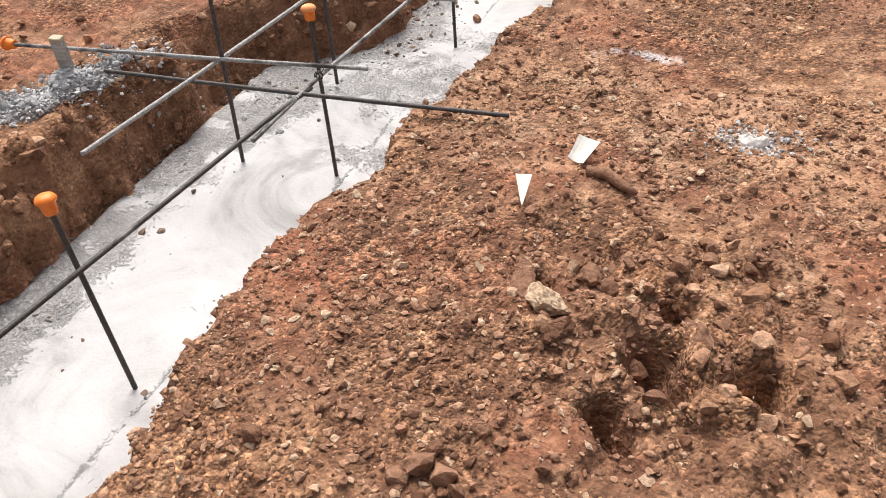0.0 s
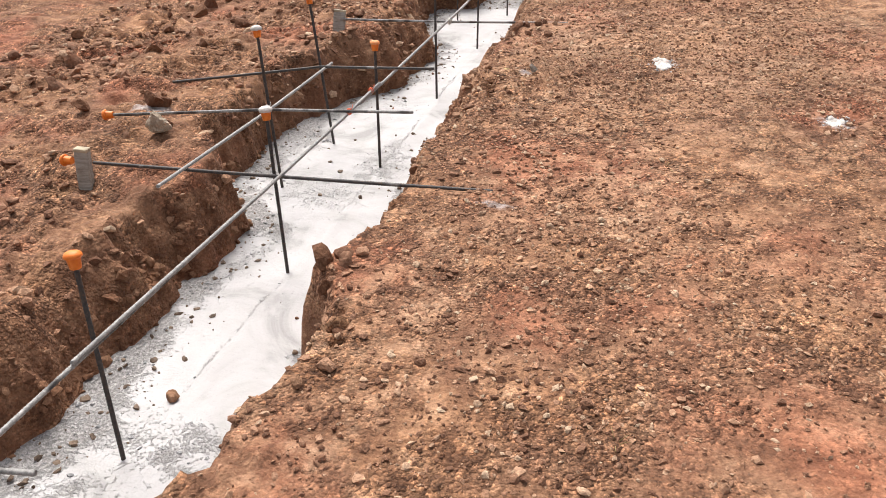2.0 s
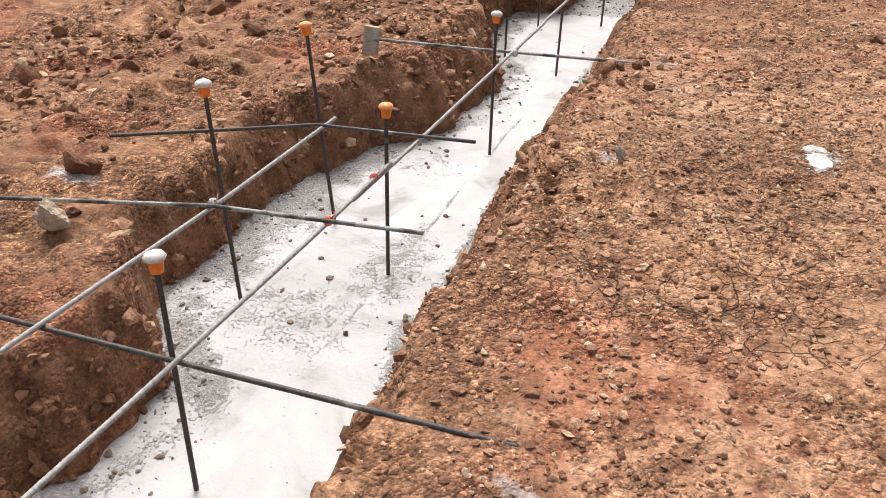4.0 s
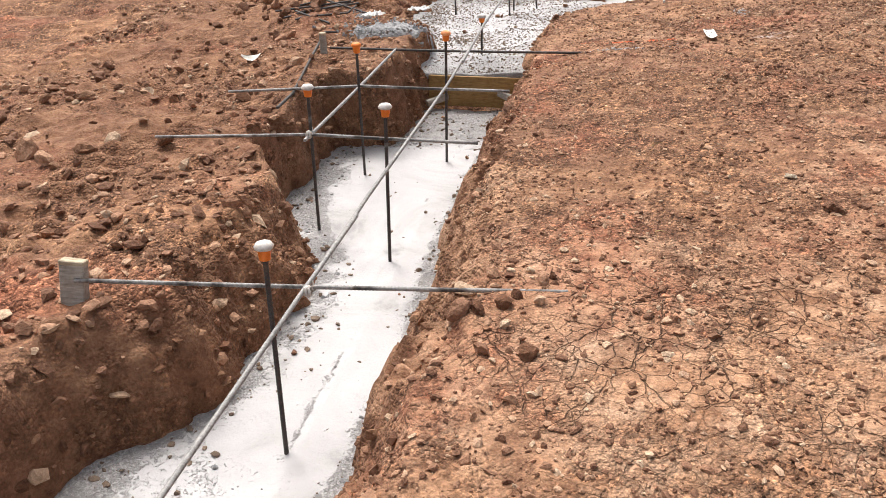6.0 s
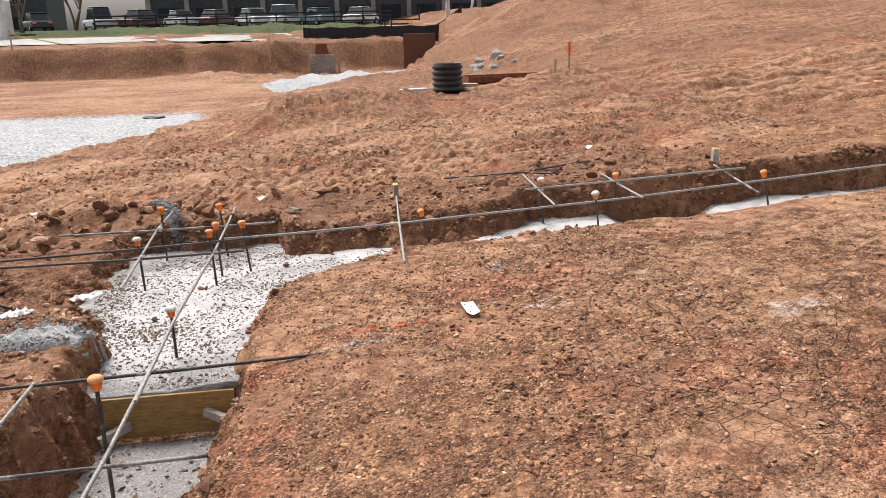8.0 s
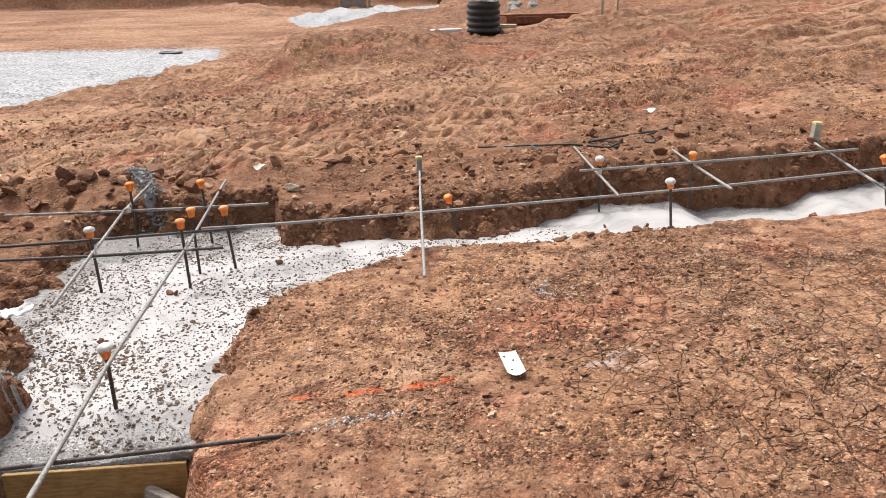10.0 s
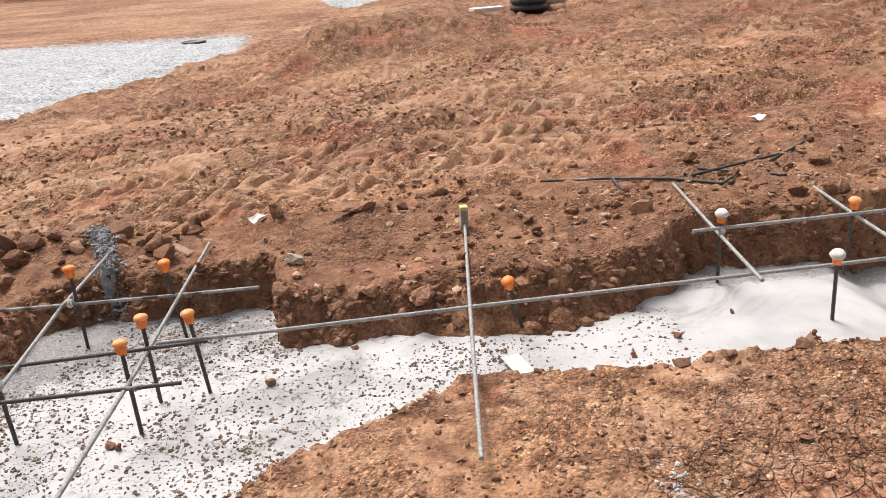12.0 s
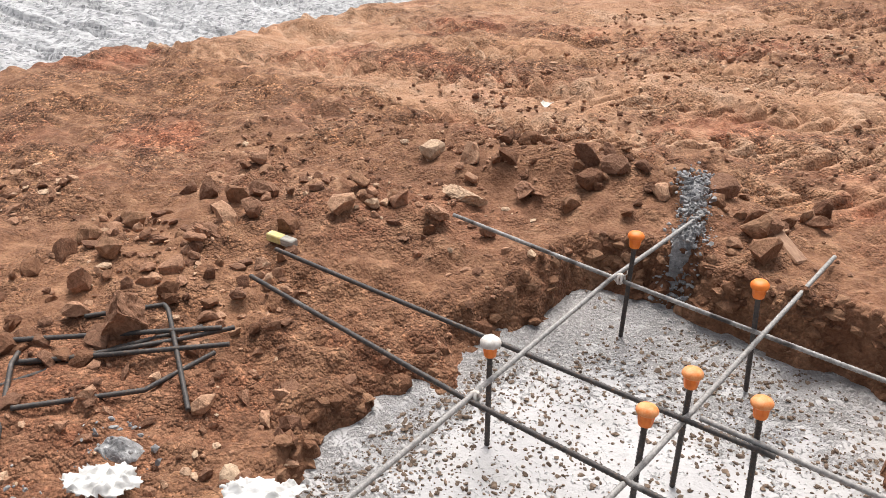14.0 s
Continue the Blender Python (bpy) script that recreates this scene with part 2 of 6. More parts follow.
M_SOIL, M_CLOD, M_MOIST_SHADE, M_CONC = soil_material(), clod_material(), clod_material("moist_shaded_clay", True), concrete_material()
M_STEEL, M_STEEL_DUSTY, M_STEEL_PALE = steel_material("steel", -0.09), steel_material("steel_spattered", 0.09), steel_material("steel_coated", 0.24)
M_ORANGE = speckle("orange_plastic", (0.80, 0.17, 0.015), (0.90, 0.24, 0.025), 0.5, 60, b_dist=0.0006)
M_ORANGE_PALE = speckle("orange_plastic_dusty", (0.84, 0.21, 0.025), (0.86, 0.40, 0.17), 0.6, 50, b_dist=0.001)
M_CAP_WHITE = speckle("cement_crust", (0.50, 0.44, 0.39), (0.72, 0.68, 0.64), 0.85, 60, b_dist=0.002)
M_PLY = wood_material("plywood", (0.22, 0.125, 0.04), (0.40, 0.25, 0.09))
M_LATH = wood_material("lath_wood", (0.34, 0.26, 0.17), (0.58, 0.50, 0.36))
M_GREYWOOD = wood_material("weathered_wood", (0.24, 0.22, 0.19), (0.48, 0.45, 0.40))
M_YELLOW = speckle("yellow_paint", (0.62, 0.48, 0.14), (0.76, 0.66, 0.32), 0.7)
M_CARD = speckle("white_card", (0.68, 0.64, 0.56), (0.80, 0.77, 0.70), 0.6, 30)
M_FILM = speckle("white_film", (0.66, 0.64, 0.60), (0.85, 0.84, 0.82), 0.45, 20)
M_WET_SPILL = speckle("wet_grey_mortar", (0.17, 0.168, 0.17), (0.37, 0.365, 0.365), 0.85, 60, c3=(0.56, 0.555, 0.55), b_dist=0.012)
M_SPILL = speckle("grey_mortar", (0.24, 0.24, 0.245), (0.50, 0.495, 0.49), 0.9, 60, c3=(0.68, 0.67, 0.66), b_dist=0.012)
M_PIPE = speckle("black_plastic", (0.012, 0.012, 0.014), (0.03, 0.03, 0.034), 0.45, 12)
M_RUST = speckle("rusty_steel", (0.11, 0.035, 0.018), (0.24, 0.085, 0.04), 0.8, 14)
M_WHITE = speckle("white_paint", (0.70, 0.70, 0.69), (0.80, 0.80, 0.79), 0.5, 8)
M_CAST = speckle("cast_concrete", (0.22, 0.20, 0.18), (0.40, 0.37, 0.34), 0.85, 9, b_dist=0.01)
M_ROAD = speckle("road_concrete", (0.30, 0.28, 0.26), (0.42, 0.40, 0.37), 0.85, 3)
M_TAPE = speckle("yellow_tape", (0.55, 0.45, 0.12), (0.66, 0.58, 0.24), 0.4)
M_STRAKE = speckle("orange_stake_paint", (0.80, 0.10, 0.04), (0.85, 0.18, 0.06), 0.6)
M_SILT = speckle("black_fabric", (0.01, 0.01, 0.012), (0.035, 0.035, 0.04), 0.8, 6)
M_BARK = speckle("bark", (0.10, 0.07, 0.05), (0.22, 0.17, 0.13), 0.9, 10)
M_GLASS = speckle("dark_glass", (0.015, 0.018, 0.02), (0.03, 0.034, 0.04), 0.1, 4, b_dist=0.0)
M_TYRE = speckle("tyre_rubber", (0.012, 0.012, 0.012), (0.03, 0.03, 0.03), 0.8, 20)
M_WALL = speckle("dark_facade", (0.035, 0.035, 0.04), (0.07, 0.07, 0.08), 0.6, 2)
M_CAR = [speckle("car_" + k, c, tuple(v * 1.1 for v in c), 0.3, 3, b_dist=0.0) for k, c in
         (("silver", (0.45, 0.46, 0.48)), ("white", (0.72, 0.72, 0.72)), ("maroon", (0.12, 0.025, 0.03)), ("dark", (0.04, 0.045, 0.055)), ("teal", (0.12, 0.20, 0.22)))]
M_BUSH = speckle("dry_grass_tuft", (0.16, 0.10, 0.04), (0.30, 0.22, 0.09), 0.9, 30)

# ---- noise on arrays ----


def hashed(ix, iy, seed):
    h = (ix.astype(np.int64) * 374761393 + iy.astype(np.int64) * 668265263 + seed * 1442695041) & 0xFFFFFFFF
    h = ((h ^ (h >> 13)) * 1274126177) & 0xFFFFFFFF
    return ((h ^ (h >> 16)) & 0xFFFF) / 65535.0


def vnoise(x, y, size, seed):
    """Smooth value noise from -1 to 1 with cells of that size."""
    u, v = np.asarray(x) / size, np.asarray(y) / size
    iu, iv = np.floor(u), np.floor(v)
    fu, fv = u - iu, v - iv
    fu, fv = fu * fu * (3 - 2 * fu), fv * fv * (3 - 2 * fv)
    p, q = hashed(iu, iv, seed), hashed(iu + 1, iv, seed)
    r, s = hashed(iu, iv + 1, seed), hashed(iu + 1, iv + 1, seed)
    return 2 * ((p * (1 - fu) + q * fu) * (1 - fv) + (r * (1 - fu) + s * fu) * fv) - 1


def fbm(x, y, size, octaves, seed, gain=0.5):
    out, amp = 0.0, 1.0
    for k in range(octaves):
        out = out + amp * vnoise(x + 13.7 * k, y - 7.1 * k, size / 2**k, seed + k)
        amp *= gain
    return out


def lumps(x, y, size, seed, fill=0.6):
    """Rounded clods: one half ball in a share of the cells, 0 to 1."""
    u, v = np.asarray(x) / size, np.asarray(y) / size
    iu, iv = np.floor(u), np.floor(v)
    best = np.zeros_like(u)
    for du in (-1, 0, 1):
        for dv in (-1, 0, 1):
            cu, cv = iu + du, iv + dv
            px, py = cu + 0.2 + 0.6 * hashed(cu, cv, seed), cv + 0.2 + 0.6 * hashed(cu, cv, seed + 1)
            rad = (0.25 + 0.4 * hashed(cu, cv, seed + 2)) * (hashed(cu, cv, seed + 3) < fill) + 1e-4
            d2 = ((u - px) ** 2 + (v - py) ** 2) / rad**2
            best = np.maximum(best, np.sqrt(np.clip(1 - d2, 0, 1)) * rad / 0.65)
    return best


def step(v, lo, hi):
    t = np.clip((v - lo) / (hi - lo), 0, 1)
    return t * t * (3 - 2 * t)


# ---- the lie of the land ----
# trench lips: right (x at y), left toe (x at y), then the branch that runs off along x
R_Y = (-3, 0.5, 1.0, 1.25, 1.55, 1.75, 2.05, 2.45, 2.8, 3.2, 3.4, 3.7, 3.95, 4.1, 4.25, 4.4, 4.7, 5.2, 5.6, 5.75, 5.95, 6.1, 6.35, 6.7, 7.1, 7.4, 7.62, 7.8, 8.0, 8.25, 8.6, 9.0, 9.9, 10.6, 11.0, 11.3, 11.65, 11.9)
R_X = (-1.08, -1.07, -1.09, -1.05, -1.10, -1.03, -0.99, -0.95, -0.90, -0.78, -0.72, -0.67, -0.7, -0.9, -0.84, -0.72, -0.72, -0.74, -0.69, -0.61, -0.66, -0.69, -0.71, -0.71, -0.69, -0.62, -0.46, -0.52, -0.6, -0.66, -0.69, -0.66, -0.63, -0.6, -0.6, -0.6, -0.52, -0.4)
W_Y = (0, 3.0, 3.35, 3.7, 3.95, 4.1, 4.3, 4.7, 5.2, 5.7, 6.0, 6.4, 7.3, 7.6, 7.9, 8.3, 9.1, 9.8, 10.15, 10.9, 11.2, 12)
W_X = (0.06, 0.07, 0.1, 0.18, 0.18, 0.08, 0.13, 0.15, 0.16, 0.38, 0.3, 0.27, 0.31, 0.46, 0.36, 0.28, 0.29, 0.29, 0.21, 0.17, 0.14, 0.12)
L_Y = (-3, 1.0, 1.8, 2.2, 2.7, 3.0, 3.19, 3.26, 3.45, 3.57, 3.8, 4.5, 5.05, 5.2, 5.38, 5.6, 6.1, 6.7, 6.9, 7.08, 7.2, 7.5, 8.0, 8.2, 8.48, 8.8, 9.02, 9.8, 10.02, 10.1, 10.7, 11.3, 11.7, 12.1, 12.6, 13.6)
L_X = (-2.2, -2.18, -2.16, -2.16, -2.2, -2.1, -1.93, -1.75, -1.66, -1.6, -1.65, -1.65, -1.62, -1.75, -1.94, -1.99, -2.0, -1.99, -1.86, -1.74, -1.63, -1.52, -1.44, -1.45, -1.5, -1.76, -1.9, -1.88, -1.86, -1.46, -1.42, -1.46, -1.56, -1.84, -1.74, -1.7)
LW_Y = (0, 2.8, 3.2, 3.65, 4.3, 5.1, 5.5, 6.0, 6.8, 7.1, 7.6, 8.1, 8.6, 9.1, 10.0, 10.1, 10.6, 14)
LW_X = (0.12, 0.14, 0.3, 0.22, 0.14, 0.10, 0.12, 0.11, 0.12, 0.34, 0.38, 0.33, 0.36, 0.11, 0.10, 0.14, 0.15, 0.13)
N_X, N_Y = (-3, -1.0, -0.62, -0.52, 0.3, 1.0, 1.16, 1.5, 2.0, 3.0, 9.0), (13.42, 13.44, 13.40, 12.90, 12.80, 12.78, 12.95, 13.20, 13.18, 13.10, 13.0)
NW_X, NW_W = (-3, -0.7, -0.5, 0.2, 0.9, 1.15, 1.5, 9), (0.10, 0.12, 0.24, 0.30, 0.24, 0.12, 0.09, 0.09)
S_X, S_Y = (-1.0, -0.55, -0.27, -0.02, 0.25, 0.68, 1.15, 1.5, 2.2, 3.0, 9.0), (11.66, 11.92, 12.03, 12.22, 12.32, 12.28, 12.17, 12.18, 12.11, 12.08, 12.03)
PIT_X = (-60, -8.2, -7.2, -6.6, -6.2, -5.0, -3.6, -2.6, -1.9, -1.2, 2.5, 4.0, 6.0, 8.0, 9.0)
PIT_Y = (9.0, 9.5, 12.5, 16.7, 19.5, 20.5, 22.1, 23.7, 26.7, 29.5, 34.0, 40.0, 46.0, 58.0, 400.0)


def footing_level(x, y):
    """Top of the poured concrete: the deep run, then a step up to the shallow one."""
    low = -0.455 - 0.007 * y
    high = -0.205 + 0.05 * np.maximum(x + 1.2, 0)
    high = high - 0.10 * step(x, 2.0, 2.25) * step(-x, -3.0, -2.8)
    high = high - 0.085 * step(-y, -11.2, -10.88) * (x < 0)
    return np.where(y < 10.86, low, high)


def plain(x, y):
    """The ground without the trench: graded pad, bank down to the pit, road bank and hill."""
    k = 0.03 + 0.055 * step(y, 7, 10.5)
    inner = k * np.clip(x, -2, 14)
    left = 0.07 * np.clip(x, -9, 14) + 0.03
    z = inner + (left - inner) * step(-x, 0.9, 1.4)
    far = 0.07 * np.clip(x, -9, 14) + 0.09
    z = z + (far - z) * step(y, 12.0, 13.4)
    # spoil heaped along the left and far side of the trench
    z = z + 0.07 * np.exp(-(((x + 2.9) / 0.5) ** 2)) * step(y, 11.2, 12.0) * step(-y, -14.3, -13.2)
    z = z + 0.10 * np.exp(-(((y - 13.95) / 0.28) ** 2)) * step(-x, 1.0, 1.7) * step(x, -3.2, -2.4)
    # hill to the north-east
    z = z + 0.075 * np.clip(x - 4 + 0.35 * (y - 26), 0, 60) * step(y, 15, 34) * step(x, 2, 9)
    z = z + 1.2 * np.exp(-(((x - 11.5) / 5.0) ** 2 + ((y - 50) / 9.0) ** 2))
    d = y - np.interp(x, PIT_X, PIT_Y)
    soft = np.interp(x, (-9, -6, -2.2, -1.5), (3.0, 2.6, 1.2, 0.5))
    mound = 0.42 * np.exp(-(((y - 21.3 - 0.15 * x) / 1.25) ** 4)) * step(x + 0.2 * fbm(x, y, 0.8, 2, 45), -1.35, -0.75) * step(-x, -2.4, -0.5)
    mound = mound * (1 + 0.25 * fbm(x, y, 0.7, 3, 46))
    p = step(d + 0.35 * fbm(x, y, 1.6, 2, 41), -soft, 0.15)
    z = (z + mound) * (1 - p) + (-0.70 + 0.12 * step(y, 36, 56)) * p
    # cut bank and verge beyond the pit
    b = y - (57 + 1.6 * np.sin(x * 0.11) - 0.12 * np.clip(x + 22, -60, 0)) + 0.5 * fbm(x, y, 2.5, 2, 43)
    west = step(-x, -9, -5.5)
    z = z + (1.12 - z) * step(b, -0.9, 0.3) * west
    z = z + (0.55 * step(b, 0.5, 9.5) + 0.65 * step(b, 9.0, 18.0)) * west
    return z


def trench(x, y, ragged=1.0):
    """0 on the trench bottom, 1 on the ground beside it."""
    wx = x + ragged * (0.045 * fbm(x, y, 0.22, 3, 11) + 0.02 * vnoise(x, y, 0.05, 15))
    wy = y + ragged * (0.045 * fbm(x, y, 0.25, 3, 21) + 0.02 * vnoise(x, y, 0.05, 25))
    xr, wr = np.interp(y, R_Y, R_X), np.interp(y, W_Y, W_X)
    right = np.clip((wx - (xr - wr)) / wr, 0, 1)
    xl = np.interp(y, L_Y, L_X)
    left = np.clip((xl - wx) / np.interp(y, (0, 2.4, 2.7, 4.4, 4.9, 6.8, 7.2, 8.3, 8.8, 10.1, 10.6, 14), (0.12, 0.13, 0.27, 0.24, 0.12, 0.12, 0.30, 0.28, 0.09, 0.09, 0.15, 0.13)), 0, 1)
    end = np.clip((wy - np.interp(x, N_X, N_Y)) / np.interp(x, NW_X, NW_W), 0, 1) ** 0.9
    run = np.maximum(np.maximum(right, left), end)
    south = np.clip((np.interp(x, S_X, S_Y) - wy) / 0.10, 0, 1)
    branch = np.maximum(np.maximum(south, end), step(-x, 0.62, 0.95))
    branch = np.maximum(branch, step(x, 8.0, 8.3))
    f = np.minimum(run, branch)
    f = np.maximum(f, step(-y, 2.0, 2.4))
    return f ** 0.75


HOLES = ((-0.125, 1.09, 0.042, 0.16), (-0.085, 1.045, 0.04, 0.15), (-0.045, 1.265, 0.055, 0.14), (0.0, 1.19, 0.055, 0.15), (0.18, 1.245, 0.055, 0.16), (-0.03, 1.44, 0.05, 0.11), (-0.38, 1.44, 0.05, 0.06), (-0.62, 6.12, 0.035, 0.14), (-0.60, 6.04, 0.022, 0.12), (-0.63, 6.20, 0.022, 0.10), (-0.585, 5.95, 0.015, 0.08), (-0.66, 3.72, 0.03, 0.15), (-0.69, 3.80, 0.022, 0.12), (-0.63, 3.64, 0.018, 0.10))
TRACKS = ((14.75, 0.15), (15.25, 0.15), (15.95, 0.18), (16.75, 0.20), (17.5, 0.20), (18.9, 0.26), (20.6, 0.28), (22.5, 0.3))


def land(x, y):
    """Height of the finished ground."""
    x, y = np.asarray(x, float), np.asarray(y, float)
    z = plain(x, y)
    f = trench(x, y)
    low = footing_level(x, y) - 0.05
    # the shelf of soil by the left posts
    near = (np.abs(x) < 12) & (y < 24)
    calm = np.where((x > -0.75) & (y < 12.3), 0.55, 1.0)
    rough = 0.022 * fbm(x, y, 0.9, 3, 3) * calm + 0.011 * fbm(x, y, 0.16, 3, 5) * calm
    rough = rough + 0.030 * lumps(x, y, 0.13, 31, 0.5) * (1 - step(x, -1.6, -1.1)) * step(0.5 + fbm(x, y, 1.1, 2, 33), 0.2, 0.8)
    churn = np.maximum(step(-x, 1.5, 2.0), step(y, 13.0, 13.6))
    rough = rough + churn * (0.040 * fbm(x, y, 0.5, 3, 7) + 0.026 * lumps(x, y, 0.10, 32, 0.55) + 0.05 * lumps(x, y, 0.24, 34, 0.35) * step(vnoise(x, y, 1.3, 36), -0.1, 0.5) * (1 - 0.85 * step(y, 14.2, 14.7)))
    rough = rough + 0.020 * lumps(x, y, 0.06, 35, 0.55) * (0.2 + 0.8 * step(vnoise(x, y, 0.7, 37) + 0.6 * step(-y, -3.0, -1.8), -0.1, 0.5))
    dug = np.exp(-(((x - 0.05) / 0.45) ** 2 + ((y - 1.25) / 0.5) ** 2))
    rough = rough + dug * (0.055 * lumps(x, y, 0.11, 38, 0.8) + 0.03 * lumps(x, y, 0.07, 40, 0.8) + 0.02 * fbm(x, y, 0.2, 2, 39))
    # tread marks left by machines north of the trench and on the left bank
    for y0, w in TRACKS:
        across = y - (y0 + 0.22 * x + 0.10 * np.sin(0.5 * x))
        band = np.exp(-((across / w) ** 4))
        lug = np.tanh(2.5 * np.sin((x + 0.9 * np.abs(across)) * 2 * np.pi / np.where(y < 16.3, 0.17, 0.24) + 2.0 * vnoise(x, y, 0.5, 51)))
        rough = rough + band * (0.042 * lug - 0.038) * step(vnoise(x, y, 1.5, 53), -0.7, -0.2) * step(y, 13.9, 14.4)
    for x0, w in ((-3.1, 0.22), (-4.2, 0.22)):
        band = np.exp(-(((x - x0 - 0.06 * y) / w) ** 4)) * step(y, 4.5, 5.5) * step(-y, -10, -9)
        rough = rough + band * (0.022 * np.sin(y * 2 * np.pi / 0.16) - 0.018)
    graded = step(x + 0.3 * (y - 15), 2.5, 6.0) * step(y, 14.5, 17) * step(vnoise(x, y, 3.5, 57), -0.4, 0.2)
    rough = rough + graded * 0.045 * np.sin((y + 0.12 * x + 0.1 * vnoise(x, y, 2.0, 58)) * 2 * np.pi / 0.55)
    hilly = step(x + 0.3 * (y - 15), 3.0, 6.0) * step(y, 14.5, 17)
    rough = rough + hilly * (0.06 * fbm(x, y, 0.8, 3, 65) + 0.12 * lumps(x, y, 0.6, 66, 0.28))
    slope = step(x + 0.4 * (y - 30), 0, 4) * step(y, 24, 34)
    rough = rough + slope * (0.42 * fbm(x, y, 2.6, 5, 62, 0.6) + 0.30 * lumps(x, y, 1.1, 63, 0.35))
    far = step(np.hypot(x, y - 8), 14, 26)
    rough = rough * (1 - 0.6 * far) + far * (0.10 * fbm(x, y, 2.2, 3, 61) * step(x + 0.4 * (y - 30), -2, 3))
    for hx, hy, r, d in HOLES:
        rough = rough - d * np.exp(-(((x - hx) ** 2 + (y - hy) ** 2) / r**2) ** 2)
    # crumbling lip: the last hand's width sags and breaks
    wall = np.clip(f * (1 - f) * 4, 0, 1)
    crag = wall * (0.11 * fbm(x, y, 0.30, 3, 71) + 0.06 * lumps(x, y, 0.13, 73, 0.7) + 0.03 * lumps(x, y, 0.05, 75, 0.7) - 0.02)
    z = low + (z + rough - low) * f + crag
    return z


def axis(parts):
    out = []
    for lo, hi, d in parts:
        out += list(np.arange(lo, hi - 1e-6, d))
    return np.array(out)


def growing(start, d, ratio, limit):
    out, v = [], start
    while abs(v) < limit:
        d *= ratio
        v = v + d
        out.append(v)
    return out


def sheet(name, xs, ys, z, mat, keep=None):
    """A grid mesh over xs and ys with heights z, quads, smooth."""
    nx, ny = len(xs), len(ys)
    gx, gy = np.meshgrid(xs, ys)
    co = np.stack([gx, gy, z], -1).reshape(-1, 3).astype(np.float32)
    i = (np.arange(ny - 1)[:, None] * nx + np.arange(nx - 1)[None]).ravel()
    quads = np.stack([i, i + 1, i + nx + 1, i + nx], -1)
    if keep is not None:
        quads = quads[keep(co[quads].mean(1))]
    me = bpy.data.meshes.new(name)
    me.vertices.add(len(co))
    me.vertices.foreach_set("co", co.ravel())
    me.loops.add(quads.size)
    me.loops.foreach_set("vertex_index", quads.ravel().astype(np.int32))
    me.polygons.add(len(quads))
    me.polygons.foreach_set("loop_start", np.arange(0, quads.size, 4, dtype=np.int32))
    me.update(calc_edges=True)
    me.validate()
    me.shade_smooth()
    me.materials.append(mat)
    return new(name, me), co


def near_spots(x, y, spots):
    out = np.zeros_like(x)
    for sx, sy, rx, ry in spots:
        out = np.maximum(out, np.exp(-(((x - sx) / rx) ** 2 + ((y - sy) / ry) ** 2)))
    return out


PALE_SPOTS = ((0.085, 2.27, 0.11, 0.08), (0.72, 3.14, 0.22, 0.05), (1.12, 5.73, 0.12, 0.12), (0.31, 6.70, 0.08, 0.06), (0.34, 6.63, 0.10, 0.14), (-0.45, 6.38, 0.05, 0.05), (-0.33, 2.75, 0.22, 0.06),
              (0.84, 10.75, 0.22, 0.14), (1.60, 11.52, 0.16, 0.07), (-0.06, 10.45, 0.22, 0.03), (0.75, 11.5, 0.08, 0.12), (-0.30, 4.62, 0.16, 0.06), (-2.45, 5.6, 0.2, 0.1), (1.9, 10.2, 0.3, 0.2), (-2.3, 1.0, 0.2, 0.3))
PAINT_SPOTS = ((0.12, 10.75, 0.10, 0.03), (-0.10, 10.77, 0.13, 0.022), (-0.32, 10.79, 0.06, 0.02), (0.22, 10.77, 0.05, 0.02))
GX = np.array(sorted([-2.4 - v for v in growing(0, 0.018, 1.025, 140)]) + list(axis([(-2.4, 1.3, 0.018)])) + [1.3 + v for v in growing(0, 0.018, 1.025, 140)])
GY = np.array(sorted([0.3 - v for v in growing(0, 0.02, 1.05, 60)]) + list(axis([(0.3, 14.2, 0.021)])) + [14.2 + v for v in growing(0, 0.021, 1.012, 420)])


